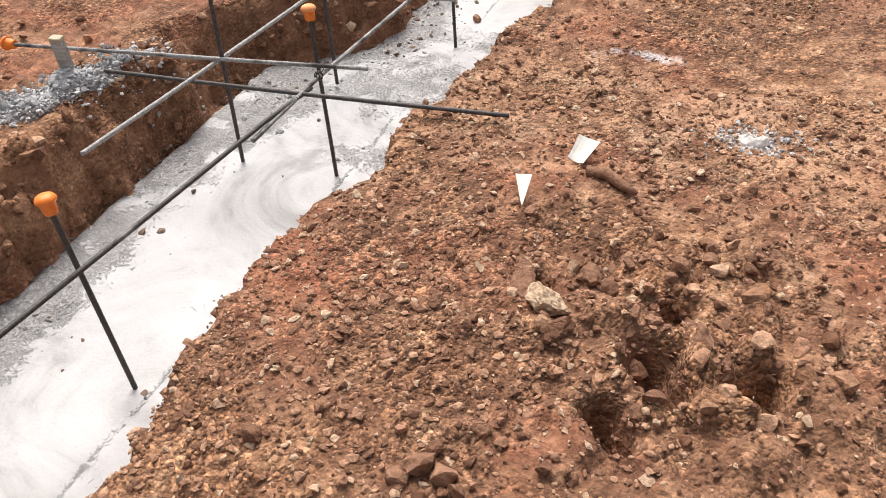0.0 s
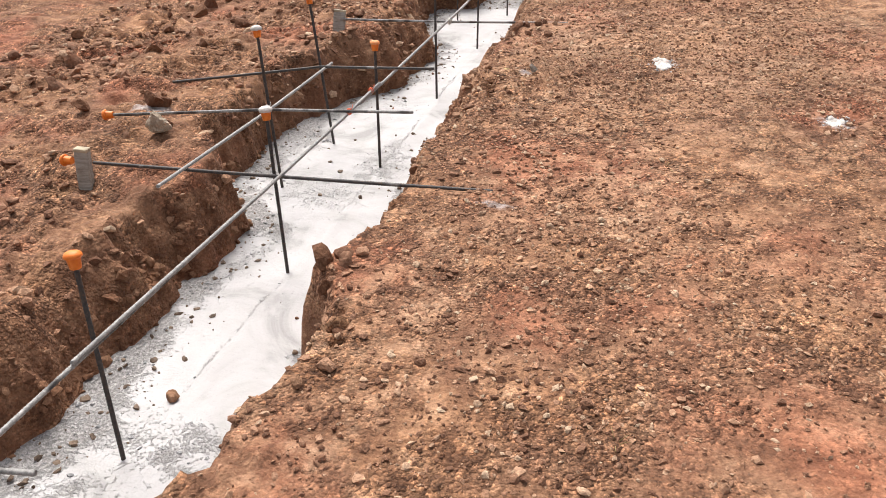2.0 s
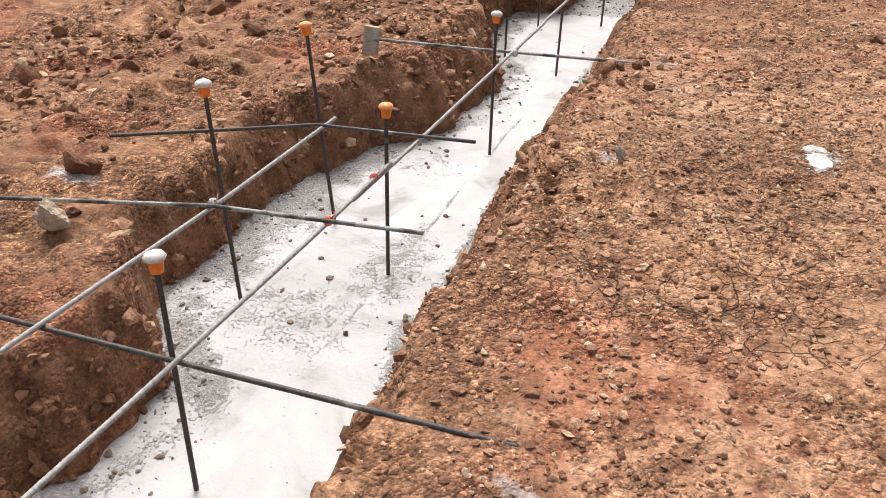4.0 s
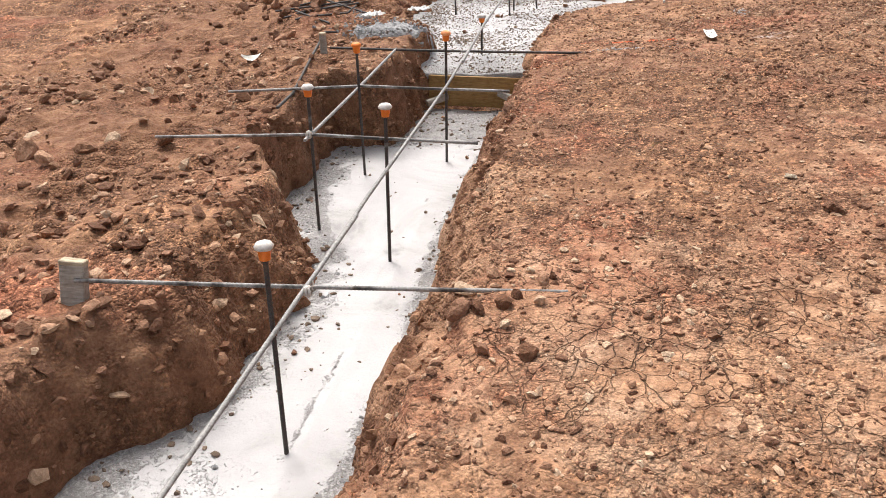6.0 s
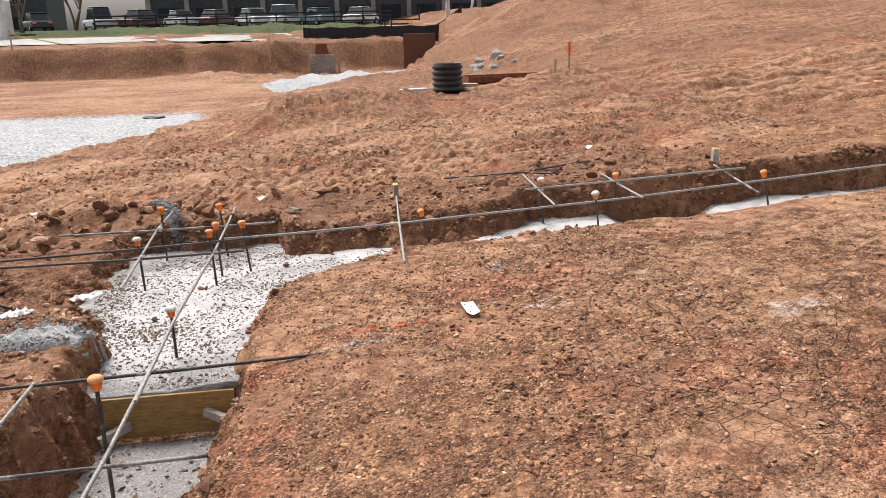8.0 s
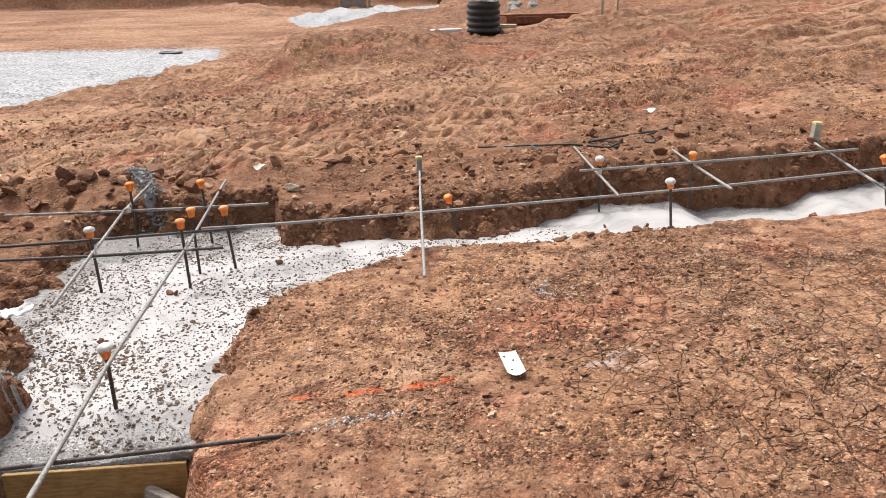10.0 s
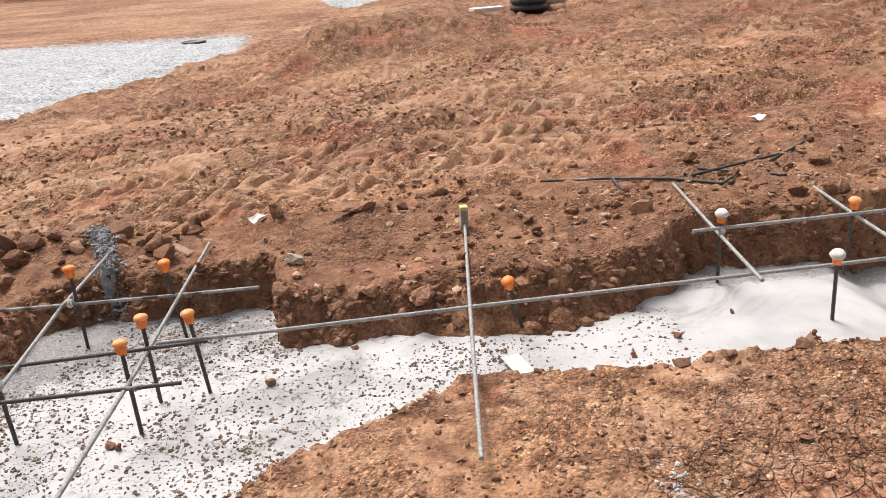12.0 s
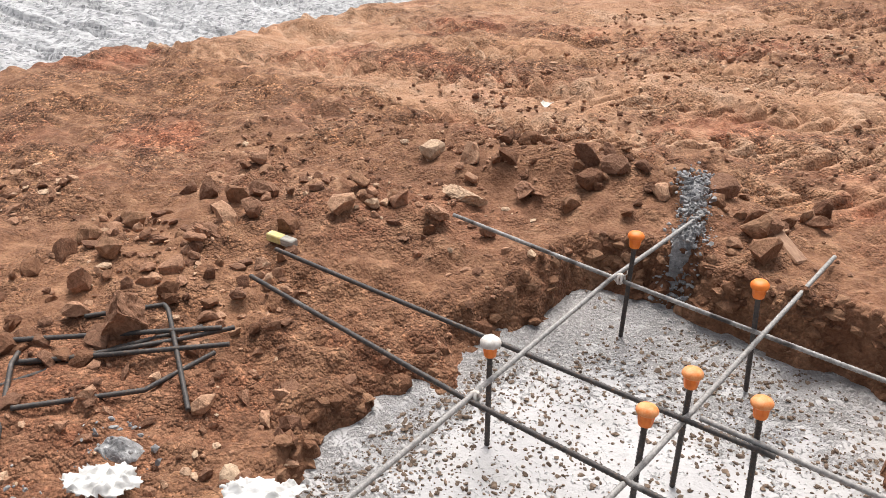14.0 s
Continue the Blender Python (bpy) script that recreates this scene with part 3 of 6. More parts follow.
def build_ground():
    gx, gy = np.meshgrid(GX, GY)
    ob, co = sheet("ground", GX, GY, land(gx, gy), M_SOIL)
    x, y = co[:, 0].astype(float), co[:, 1].astype(float)
    d = y - np.interp(x, PIT_X, PIT_Y)
    pad = 0.9 * step(d, -0.2, 0.6) * np.clip(step(-x, 2.5, 4.0) * step(-y, -36, -29) + step(-x, 6.5, 7.5) * step(-y, -26, -20), 0, 1)
    pad = np.maximum(pad, 0.9 * step(-np.hypot((x - 1.9) / 4.6, (y - 44) / 7.0), -1.05, -0.85) * step(d, 0, 1))
    pad = np.maximum(pad, 0.75 * np.exp(-(((x + 1.3) / 1.4) ** 2 + ((y - 34) / 2.0) ** 2)) * step(d, 0, 1))
    b = y - 57
    west = step(-x, -9, -5.5)
    grass = step(b, 9.5, 10.5) * west
    grass = np.maximum(grass, step(y, 95, 110))
    pale = near_spots(x, y, PALE_SPOTS) * np.where(y > 8, 0.72, 1.0)
    col = np.stack([pad, grass, pale, np.ones_like(pad)], -1).astype(np.float32)
    ob.data.attributes.new("zone", "FLOAT_COLOR", "POINT").data.foreach_set("color", col.ravel())
    cracked = np.maximum(0.85 * step(x, -0.75, -0.55) * step(y, 4.6, 5.4) * step(-y, -8.6, -7.6), 0.9 * step(x, 0.35, 0.75) * step(y, 8.0, 9.4) * step(-y, -12.2, -11.6))
    cracked = np.maximum(cracked, 0.42 * (x > -1) * (y < 12)) * step(-x, -6, -4)
    ob.data.attributes.new("cracked", "FLOAT", "POINT").data.foreach_set("value", cracked.astype(np.float32))
    f = trench(x, y)
    # trench walls: damp cut clay and wall shade share one darker colour
    dark_mask = step(f, 0.0, 0.1) * step(-f, -0.97, -0.7) * 0.85
    edge = y - (57 + 1.6 * np.sin(x * 0.11) - 0.12 * np.clip(x + 22, -60, 0))
    dark_mask = np.maximum(dark_mask, 1.15 * step(np.abs(edge + 0.3) * -1, -2.0, -0.9) * west)
    dark_mask = np.maximum(dark_mask, np.clip(0.55 + 0.7 * fbm(x, y, 2.4, 4, 64), 0, 1) * step(x + 0.35 * (y - 16), 3.5, 9.0) * step(y, 15, 19))
    dark_mask = np.maximum(dark_mask, 0.92 * step(y, 12.9, 13.1) * step(-y, -14.5, -14.0) * step(-x, -4.5, -3.2) * step(x, -3.6, -3.0))
    dark_mask = np.maximum(dark_mask, 0.72 * step(-x, 1.6, 1.9) * step(x, -4.6, -3.6) * step(y, 7.8, 8.6) * step(-y, -14.0, -13.4))
    # stronger on the far wall, for the shade below its overhanging lip
    dark_mask = np.maximum(dark_mask, 1.05 * step(f, 0.0, 0.1) * step(x, -0.75, -0.55) * step(-x, -1.3, -1.0) * step(y, 12.7, 12.8) * step(-y, -13.35, -13.05))
    ob.data.attributes.new("moist_shade", "FLOAT", "POINT").data.foreach_set("value", dark_mask.astype(np.float32))
    tracks = np.zeros_like(x)
    for y0, w in TRACKS:
        across = y - (y0 + 0.22 * x + 0.10 * np.sin(0.5 * x))
        lug = np.tanh(2.5 * np.sin((x + 0.9 * np.abs(across)) * 2 * np.pi / np.where(y < 16.3, 0.17, 0.24) + 2.0 * vnoise(x, y, 0.5, 51)))
        tracks = np.maximum(tracks, np.exp(-((across / (w * 1.15)) ** 4)) * (0.42 + 0.28 * lug) * step(vnoise(x, y, 1.1, 55), -0.6, 0.2))
    drift = fbm(x, y * 2.2 - 0.5 * x, 2.0, 3, 97)
    dry = step(y, 14.0, 14.7) * np.clip(0.46 + tracks * 0.9 + 0.42 * drift, 0, 1.0) * (1 - 0.75 * step(x + 0.35 * (y - 16), 3.0, 7.0)) + step(-x, 1.9, 2.6) * (y < 13.7) * np.clip(0.02 + 0.30 * drift, 0, 0.6)
    stripe = np.sin((y + 0.12 * x + 0.1 * vnoise(x, y, 2.0, 58)) * 2 * np.pi / 0.55)
    graded = step(x + 0.3 * (y - 15), 2.5, 6.0) * step(y, 14.5, 17) * step(vnoise(x, y, 3.5, 57), -0.4, 0.2)
    dry = np.maximum(dry, graded * np.clip(0.25 + 0.5 * stripe, 0, 0.7))
    dry = np.maximum(dry, (0.50 + 0.35 * fbm(x, y, 3.0, 4, 99)) * step(d, -0.5, 1.0) * step(-b, 1.0, 2.5))
    dry = dry * (1 - step(edge, -2.2, -1.2) * west)
    dry = dry * (1 - 0.9 * np.exp(-(((y - 21.3) / 2.0) ** 4)) * step(x, -1.8, -1.0) * step(-x, -4.0, -2.0))
    dry = np.maximum(dry, np.clip(0.30 + 0.36 * fbm(x, y, 1.2, 4, 98) + 0.04 * (cracked > 0.6) + 0.25 * step(x, 0.5, 1.4) * step(y, 8.5, 10.0), 0, 0.85) * (x > -1) * (y < 12.3))
    ob.data.attributes.new("dry", "FLOAT", "POINT").data.foreach_set("value", np.clip(dry, 0, 1).astype(np.float32))
    ob.data.attributes.new("paint", "FLOAT", "POINT").data.foreach_set("value", near_spots(x, y, PAINT_SPOTS).astype(np.float32))
    return tagged(ob, "bare red-brown graded clay with an open footing trench and tread marks", "ground", kind="structure")


ground = build_ground()


def H(x, y):
    """Height of the ground at one place."""
    return float(land(np.array([x]), np.array([y]))[0])


def concrete_height(x, y):
    z = footing_level(x, y)
    z = z + 0.010 * fbm(x, y, 0.6, 2, 81) + 0.004 * fbm(x, y, 0.12, 2, 83)
    f = trench(x, y, 0.6)
    xl = np.interp(y, L_Y, L_X)
    band = np.interp(y, (0, 2.2, 2.7, 3.3, 4.4, 5.2, 6.4, 7.2, 8.3, 8.8, 9.6, 10.2), (0.28, 0.26, 0.48, 0.16, 0.08, 0.20, 0.34, 0.10, 0.08, 0.24, 0.20, 0.2))
    coarse = (0.72 + 0.45 * fbm(x, y, 0.16, 3, 82)) * step(-(x - xl), -band - 0.12, -band + 0.12) * (y < 10.86)
    # wet grey floated patches
    for cx, cy, rx, ry, k in ((-1.45, 3.05, 0.42, 0.34, 0.52), (-1.20, 3.55, 0.30, 0.14, 0.45), (-1.30, 2.42, 0.26, 0.12, 0.55), (-1.24, 6.05, 0.17, 0.36, 0.42), (-1.45, 5.55, 0.28, 0.25, 0.36), (-1.1, 1.5, 0.12, 0.3, 0.3), (-1.45, 7.0, 0.2, 0.2, 0.3)):
        coarse = np.maximum(coarse, k * np.exp(-((((x - cx) / rx) ** 2 + ((y - cy) / ry) ** 2) ** 2)))
    coarse = np.maximum(coarse, 0.7 * step(y, 9.9, 10.3) * (y < 10.86))
    xr = np.interp(y, R_Y, R_X) - np.interp(y, W_Y, W_X)
    coarse = np.maximum(coarse, 0.9 * step(x - xr, -0.09, 0.02) * (y < 10.86) * step(y, 2.9, 3.2))
    north = np.where(y > 10.86, 0.16 + 0.40 * step(y, 12.62, 13.15) * step(-x, 0.30, 0.9) + 0.35 * step(-x, 1.42, 1.70) + 0.5 * step(-y, -11.1, -10.87), 0)
    north = north * (1 - 0.75 * step(x, -0.2, 1.0))
    north = np.maximum(north, np.where(x > 0.9, 0.8 * step(y, 12.95, 13.1), 0))
    coarse = np.maximum(coarse, north)
    z = z + coarse * (0.010 * lumps(x, y, 0.04, 85, 0.7) + 0.012 * fbm(x, y, 0.15, 2, 87))
    # a broken grey groove joins the feet of the posts along the deep run
    foot_groove = np.exp(-(((x + 1.29 - 0.0375 * (y - 4.7) + 0.01 * vnoise(y, y * 0, 0.4, 88)) / 0.012) ** 2)) * (y < 9.3) * step(vnoise(y, y * 0, 0.5, 89), -0.5, 0.1)
    coarse = np.maximum(coarse, 0.62 * foot_groove)
    ridge = np.exp(-(((x + 1.255 - 0.0375 * (y - 4.7)) / 0.03) ** 2)) * (y < 9.3) - foot_groove
    return z + 0.008 * ridge, np.clip(coarse, 0, 1)


def build_footing(name, xs, ys, label, keep=None):
    gx, gy = np.meshgrid(xs, ys)
    z, coarse = concrete_height(gx, gy)
    ob, co = sheet(name, xs, ys, z, M_CONC, keep)
    ob.data.attributes.new("coarse", "FLOAT", "POINT").data.foreach_set("value", coarse.ravel().astype(np.float32))
    mod = ob.modifiers.new("depth", "SOLIDIFY")
    mod.thickness, mod.offset, mod.use_rim_only = 0.04, -1.0, True
    return tagged(ob, label, "concrete footing", kind="structure")


build_footing("footing_1", axis([(-2.15, -0.45, 0.018)]), axis([(-2.2, 10.84, 0.02)]), "freshly poured pale concrete strip footing with a rough grey edge")
build_footing("footing_2", axis([(-2.0, 8.2, 0.022)]), axis([(10.87, 13.75, 0.02)]), "pale concrete footing flecked with dark aggregate, one step higher",
              lambda c: (c[:, 0] < -0.3) | (c[:, 1] > 11.7))

# ---- helpers for things ----


def part(name, bm, mat, parent=None, label=""):
    me = bpy.data.meshes.new(name)
    bm.to_mesh(me)
    bm.free()
    me.materials.append(mat)
    ob = new(name, me)
    ob.parent = parent
    if label:
        tagged(ob, label)
    return ob


def thing(name, label, category, x=0.0, y=0.0, z=0.0, rz=0.0, group="", kind=""):
    ob = new(name)
    ob.matrix_basis = pose(x, y, z, 0, 0, rz)
    ob.empty_display_size = 0.1
    return tagged(ob, label, category, group, kind)


def box(bm, cx, cy, cz, sx, sy, sz, bevel=0.0, m=None):
    r = bmesh.ops.create_cube(bm, size=1.0)
    vs = r["verts"]
    for v in vs:
        v.co = Vector((cx + v.co.x * sx, cy + v.co.y * sy, cz + v.co.z * sz))
    if bevel:
        es = list({e for v in vs for e in v.link_edges})
        r = bmesh.ops.bevel(bm, geom=es, offset=bevel, segments=1, affect="EDGES")
        vs = list({v for f in r["faces"] for v in f.verts} | {v for v in vs if v.is_valid})
    if m is not None:
        bmesh.ops.transform(bm, matrix=m, verts=[v for v in vs if v.is_valid])
    return vs


def tube(bm, pts, radii, sides=8, cap=True):
    """A tube along a line of points with a radius at each."""
    rings, prev = [], Vector((0.3, 0.2, 0.93))
    for k, p in enumerate(pts):
        d = (Vector(pts[min(k + 1, len(pts) - 1)]) - Vector(pts[max(k - 1, 0)])).normalized()
        u = d.cross(prev)
        u = (u if u.length > 1e-3 else d.cross(Vector((1, 0, 0)))).normalized()
        w = d.cross(u)
        rings.append([bm.verts.new(Vector(p) + radii[k] * (math.cos(q) * u + math.sin(q) * w)) for q in (2 * math.pi * j / sides for j in range(sides))])
    for r, s in zip(rings, rings[1:]):
        for j in range(sides):
            f = bm.faces.new((r[j], r[(j + 1) % sides], s[(j + 1) % sides], s[j]))
            f.smooth = True
    if cap:
        bm.faces.new(rings[0][::-1])
        bm.faces.new(rings[-1])


def lathe(bm, profile, sides=20, cx=0.0, cy=0.0):
    rings = [[bm.verts.new((cx + r * math.cos(q), cy + r * math.sin(q), z)) for q in (2 * math.pi * j / sides for j in range(sides))] for r, z in profile]
    for r, s in zip(rings, rings[1:]):
        for j in range(sides):
            f = bm.faces.new((r[j], r[(j + 1) % sides], s[(j + 1) % sides], s[j]))
            f.smooth = True
    bm.faces.new(rings[0][::-1])
    bm.faces.new(rings[-1])


def bar_points(corners, pitch=0.012, r=0.0078, sag=0.0, seed=0):
    """Points and radii of a deformed bar through the corners: a rib at every pitch."""
    pts, rad = [], []
    rnd = random.Random(seed)
    wob = [rnd.uniform(-1, 1) for _ in range(4)]
    total = sum((Vector(q) - Vector(p)).length for p, q in zip(corners, corners[1:]))
    run = 0.0
    for k, (p, q) in enumerate(zip(corners, corners[1:])):
        p, q = Vector(p), Vector(q)
        n = max(2, int((q - p).length / pitch) * 2)
        for j in range(n + (k == len(corners) - 2)):
            c = p.lerp(q, j / n)
            s = (run + (q - p).length * j / n) / total
            c = c + Vector((wob[0], wob[1], -1 + 0.3 * wob[2])) * sag * math.sin(math.pi * s)
            pts.append(c)
            rad.append(r * (1.12 if j % 2 else 0.94))
        run += (q - p).length
    return pts, rad


def rebar(corners, label, mat=M_STEEL_DUSTY, r=0.0078, sag=0.004, seed=0, group="reinforcing bars", name="rebar"):
    o = Vector(corners[0])
    bm = bmesh.new()
    pts, rad = bar_points([Vector(c) - o for c in corners], r=r, sag=sag, seed=seed)
    tube(bm, pts, rad, 8)
    ob = part(name, bm, mat)
    ob.location = o
    return tagged(ob, label, "rebar", group)


def cap_profile():
    skirt = [(0.0165, -0.002), (0.0175, 0.0), (0.0185, 0.012), (0.0205, 0.030), (0.0215, 0.034)]
    dome = [(0.0215, 0.0), (0.0265, 0.001), (0.0285, 0.005), (0.0275, 0.010), (0.023, 0.0165), (0.015, 0.0205), (0.006, 0.0220), (0.001, 0.0222)]
    return skirt, dome


CAP_MESH = {}


def cap_mesh(kind):
    """Meshes shared by the mushroom caps: fluted skirt, rim and dome."""
    if kind not in CAP_MESH:
        bm = bmesh.new()
        skirt, dome = cap_profile()
        if kind == "skirt":
            lathe(bm, skirt, 36)
            for v in bm.verts:
                if v.co.z > 0.002:
                    k = 1 + 0.06 * max(0.0, math.cos(9 * math.atan2(v.co.y, v.co.x)))
                    v.co.x, v.co.y = v.co.x * k, v.co.y * k
        else:
            lathe(bm, [(r * (1.06 if kind == "crust" else 1), z * (1.15 if kind == "crust" else 1) + 0.033) for r, z in dome], 20)
            if kind == "crust":
                for v in bm.verts:
                    s = 1 + 0.10 * noise.noise(v.co * 90)
                    v.co = Vector((v.co.x * s, v.co.y * s, v.co.z + 0.002 * noise.noise(v.co * 70 + Vector((5, 0, 0)))))
        me = bpy.data.meshes.new("cap_" + kind)
        bm.to_mesh(me)
        bm.free()
        me.materials.append({"skirt": M_ORANGE, "dome": M_ORANGE, "crust": M_CAP_WHITE, "dusty": M_ORANGE_PALE}[kind])
        CAP_MESH[kind] = me
    return CAP_MESH[kind]


def add_cap(parent, m, dome):
    """A safety cap under its bar; its dome is clean, dusty or crusted with cement."""
    s = new("safety_cap", cap_mesh("skirt"))
    s.parent, s.matrix_basis = parent, m
    tagged(s, "orange plastic safety cap")
    d = new("dome", cap_mesh(dome))
    d.parent = s
    if dome != "dome":
        tagged(d, {"crust": "dome crusted with dried cement", "dusty": "orange dome dusted with cement"}[dome])


def post(base, top, dome="dome", mat=M_STEEL, dark=True):
    """An upright bar standing in the concrete with a mushroom cap on its end."""
    b, t = Vector(base), Vector(top)
    words = {"dome": "clean orange cap", "crust": "cement-crusted orange cap", "dusty": "dusty orange cap"}[dome]
    ob = thing("rebar_post", f"upright steel rebar with a {words} in wet concrete", "rebar post", *b, group="capped rebar posts")
    bm = bmesh.new()
    d = (t - b).normalized()
    pts, rad = bar_points([-0.06 * d, t - b - 0.02 * d], seed=int(abs(b.y) * 100))
    tube(bm, pts, rad, 8)
    part("bar", bm, mat, ob)
    turn = d.to_track_quat("Z", "Y").to_matrix().to_4x4()
    add_cap(ob, Matrix.Translation(t - b - 0.048 * d) @ turn, dome)
    return ob


# upright bars: base, top, dome
for base, top, dome in (
    ((-1.49, 1.08, -0.47), (-1.57, 1.12, 0.21), "dome"), ((-1.41, 2.26, -0.47), (-1.47, 2.33, 0.21), "dusty"), ((-1.82, 2.22, -0.47), (-1.79, 2.22, 0.47), "dome"),
    ((-1.74, 2.92, -0.40), (-1.755, 2.92, 0.48), "dome"), ((-1.345, 3.46, -0.49), (-1.413, 3.566, 0.245), "dome"), ((-1.295, 4.71, -0.49), (-1.345, 4.80, 0.265), "crust"),
    ((-1.68, 5.547, -0.49), (-1.75, 5.62, 0.385), "crust"), ((-1.634, 6.25, -0.49), (-1.735, 6.31, 0.40), "dusty"), ((-1.24, 5.97, -0.49), (-1.245, 6.015, 0.23), "dusty"),
    ((-1.20, 7.22, -0.5), (-1.219, 7.306, 0.235), "crust"), ((-1.16, 8.53, -0.51), (-1.157, 8.576, 0.247), "crust"), ((-1.61, 8.84, -0.51), (-1.61, 8.87, 0.225), "crust"),
    ((-1.565, 9.58, -0.51), (-1.559, 9.558, 0.255), "dome"), ((-1.115, 9.84, -0.51), (-1.10, 9.78, 0.279), "dusty"), ((-1.075, 11.14, -0.27), (-1.075, 11.12, 0.08), "crust"),
    ((-0.784, 12.63, -0.18), (-0.821, 12.637, 0.19), "dusty"), ((-0.999, 12.389, -0.20), (-1.02, 12.423, 0.188), "dusty"), ((-0.986, 12.623, -0.19), (-1.0, 12.63, 0.19), "dusty"),
    ((-1.475, 12.41, -0.21), (-1.491, 12.416, 0.161), "crust"), ((-1.455, 13.165, -0.21), (-1.457, 13.163, 0.215), "dome"), ((-0.998, 13.175, -0.2), (-1.022, 13.117, 0.226), "dome"),
    ((0.54, 12.84, -0.09), (0.47, 12.75, 0.17), "dome"), ((1.50, 13.04, -0.02), (1.46, 12.96, 0.32), "crust"), ((1.80, 12.58, 0.0), (1.745, 12.51, 0.28), "crust"),
    ((2.10, 13.02, 0.0), (2.08, 12.98, 0.33), "dusty"), ((3.2, 12.62, 0.09), (3.12, 12.59, 0.36), "dome"),
):
    post(base, top, dome)

LONG = "long horizontal steel rebar coated with dried cement along the trench"
CROSS = "horizontal steel rebar tied across the trench"
for corners, label, mat in (
    (((-1.60, 0.3, 0.005), (-1.43, 1.90, 0.0), (-1.40, 2.16, -0.012)), LONG, M_STEEL),
    (((-1.425, 1.80, -0.018), (-1.40, 2.23, 0.0), (-1.345, 2.93, 0.0), (-1.29, 4.3, 0.0)), LONG, M_STEEL_DUSTY),
    (((-1.325, 3.35, 0.012), (-1.275, 4.6, 0.0), (-1.24, 5.40, 0.0), (-1.225, 6.0, 0.0)), LONG, M_STEEL_PALE),
    (((-1.24, 5.7, -0.016), (-1.20, 6.3, 0.0), (-1.165, 7.40, 0.0), (-1.14, 8.0, 0.0)), LONG, M_STEEL_PALE),
    (((-1.17, 7.45, -0.014), (-1.145, 8.2, 0.0), (-1.085, 9.70, 0.0), (-1.065, 10.62, 0.01)), LONG, M_STEEL_PALE),
    (((-1.055, 10.1, 0.025), (-1.04, 11.0, 0.05), (-0.985, 12.4, 0.055), (-0.97, 13.78, 0.06)), LONG, M_STEEL_PALE),
    (((-1.89, 1.54, 0.0), (-1.78, 2.77, 0.0), (-1.71, 3.25, 0.0)), LONG, M_STEEL_PALE),
    (((-1.735, 4.50, 0.0), (-1.66, 5.51, 0.0), (-1.62, 6.30, 0.005)), LONG, M_STEEL_PALE),
    (((-1.602, 8.74, 0.0), (-1.58, 9.5, 0.0), (-1.55, 10.44, 0.0)), LONG, M_STEEL_PALE),
    (((-1.43, 11.6, 0.06), (-1.485, 13.08, 0.07), (-1.46, 13.77, 0.075)), LONG, M_STEEL_PALE),
    (((-2.67, 2.05, 0.017), (-2.10, 2.16, 0.017), (-1.24, 2.30, 0.017)), CROSS, M_STEEL_DUSTY),
    (((-2.21, 2.04, -0.016), (-0.67, 2.165, 0.010)), CROSS, M_STEEL),
    (((-2.55, 2.77, 0.015), (-1.14, 2.95, 0.015)), CROSS, M_STEEL_DUSTY),
    (((-2.18, 4.70, -0.014), (-0.35, 4.76, -0.012)), CROSS, M_STEEL),
    (((-2.41, 5.20, 0.016), (-1.66, 5.44, 0.016), (-0.90, 5.53, 0.016)), CROSS, M_STEEL_DUSTY),
    (((-2.42, 5.82, -0.010), (-1.65, 6.19, 0.016), (-0.97, 6.265, 0.016)), CROSS, M_STEEL),
    (((-1.96, 7.40, -0.012), (-0.317, 7.574, -0.012)), CROSS, M_STEEL_DUSTY),
    (((-2.40, 8.79, -0.04), (-1.60, 8.82, 0.008), (-0.787, 8.845, -0.01)), CROSS, M_STEEL_DUSTY),
    (((-2.365, 9.60, -0.06), (-1.56, 9.62, 0.004), (-0.722, 9.664, -0.012)), CROSS, M_STEEL_DUSTY),
    (((-1.98, 10.37, 0.012), (-0.298, 10.56, -0.02)), CROSS, M_STEEL),
    (((-2.40, 12.29, 0.05), (-1.48, 12.28, 0.055), (-0.79, 12.31, 0.058)), CROSS, M_STEEL),
    (((-2.49, 12.47, 0.045), (-0.75, 12.605, 0.070)), LONG, M_STEEL),
    (((-0.95, 12.61, 0.075), (-0.51, 12.63, 0.080), (0.30, 12.66, 0.105), (2.0, 12.58, 0.215), (3.07, 12.54, 0.30), (5.2, 12.50, 0.45)), LONG, M_STEEL_PALE),
    (((-2.19, 13.10, 0.055), (-0.62, 13.14, 0.055)), CROSS, M_STEEL_DUSTY),
    (((1.33, 12.95, 0.245), (3.15, 12.90, 0.335)), LONG, M_STEEL_PALE),
    (((0.38, 13.62, 0.125), (0.225, 11.66, 0.09)), CROSS, M_STEEL_PALE),
    (((1.50, 13.69, 0.235), (1.42, 12.45, 0.215)), CROSS, M_STEEL_PALE),
    (((2.13, 13.62, 0.26), (2.07, 12.40, 0.245)), CROSS, M_STEEL_PALE),
    (((3.02, 13.18, 0.32), (2.80, 12.09, 0.30)), CROSS, M_STEEL_DUSTY),
):
    rebar(corners, label, mat, seed=int(abs(corners[0][1]) * 37))

# ---- stones and clods ----
ICO_V = [(0, 0, 1)] + [(0.894 * math.cos(1.2566 * k), 0.894 * math.sin(1.2566 * k), 0.447) for k in range(5)] + [(0.894 * math.cos(1.2566 * (k + 0.5)), 0.894 * math.sin(1.2566 * (k + 0.5)), -0.447) for k in range(5)] + [(0, 0, -1)]
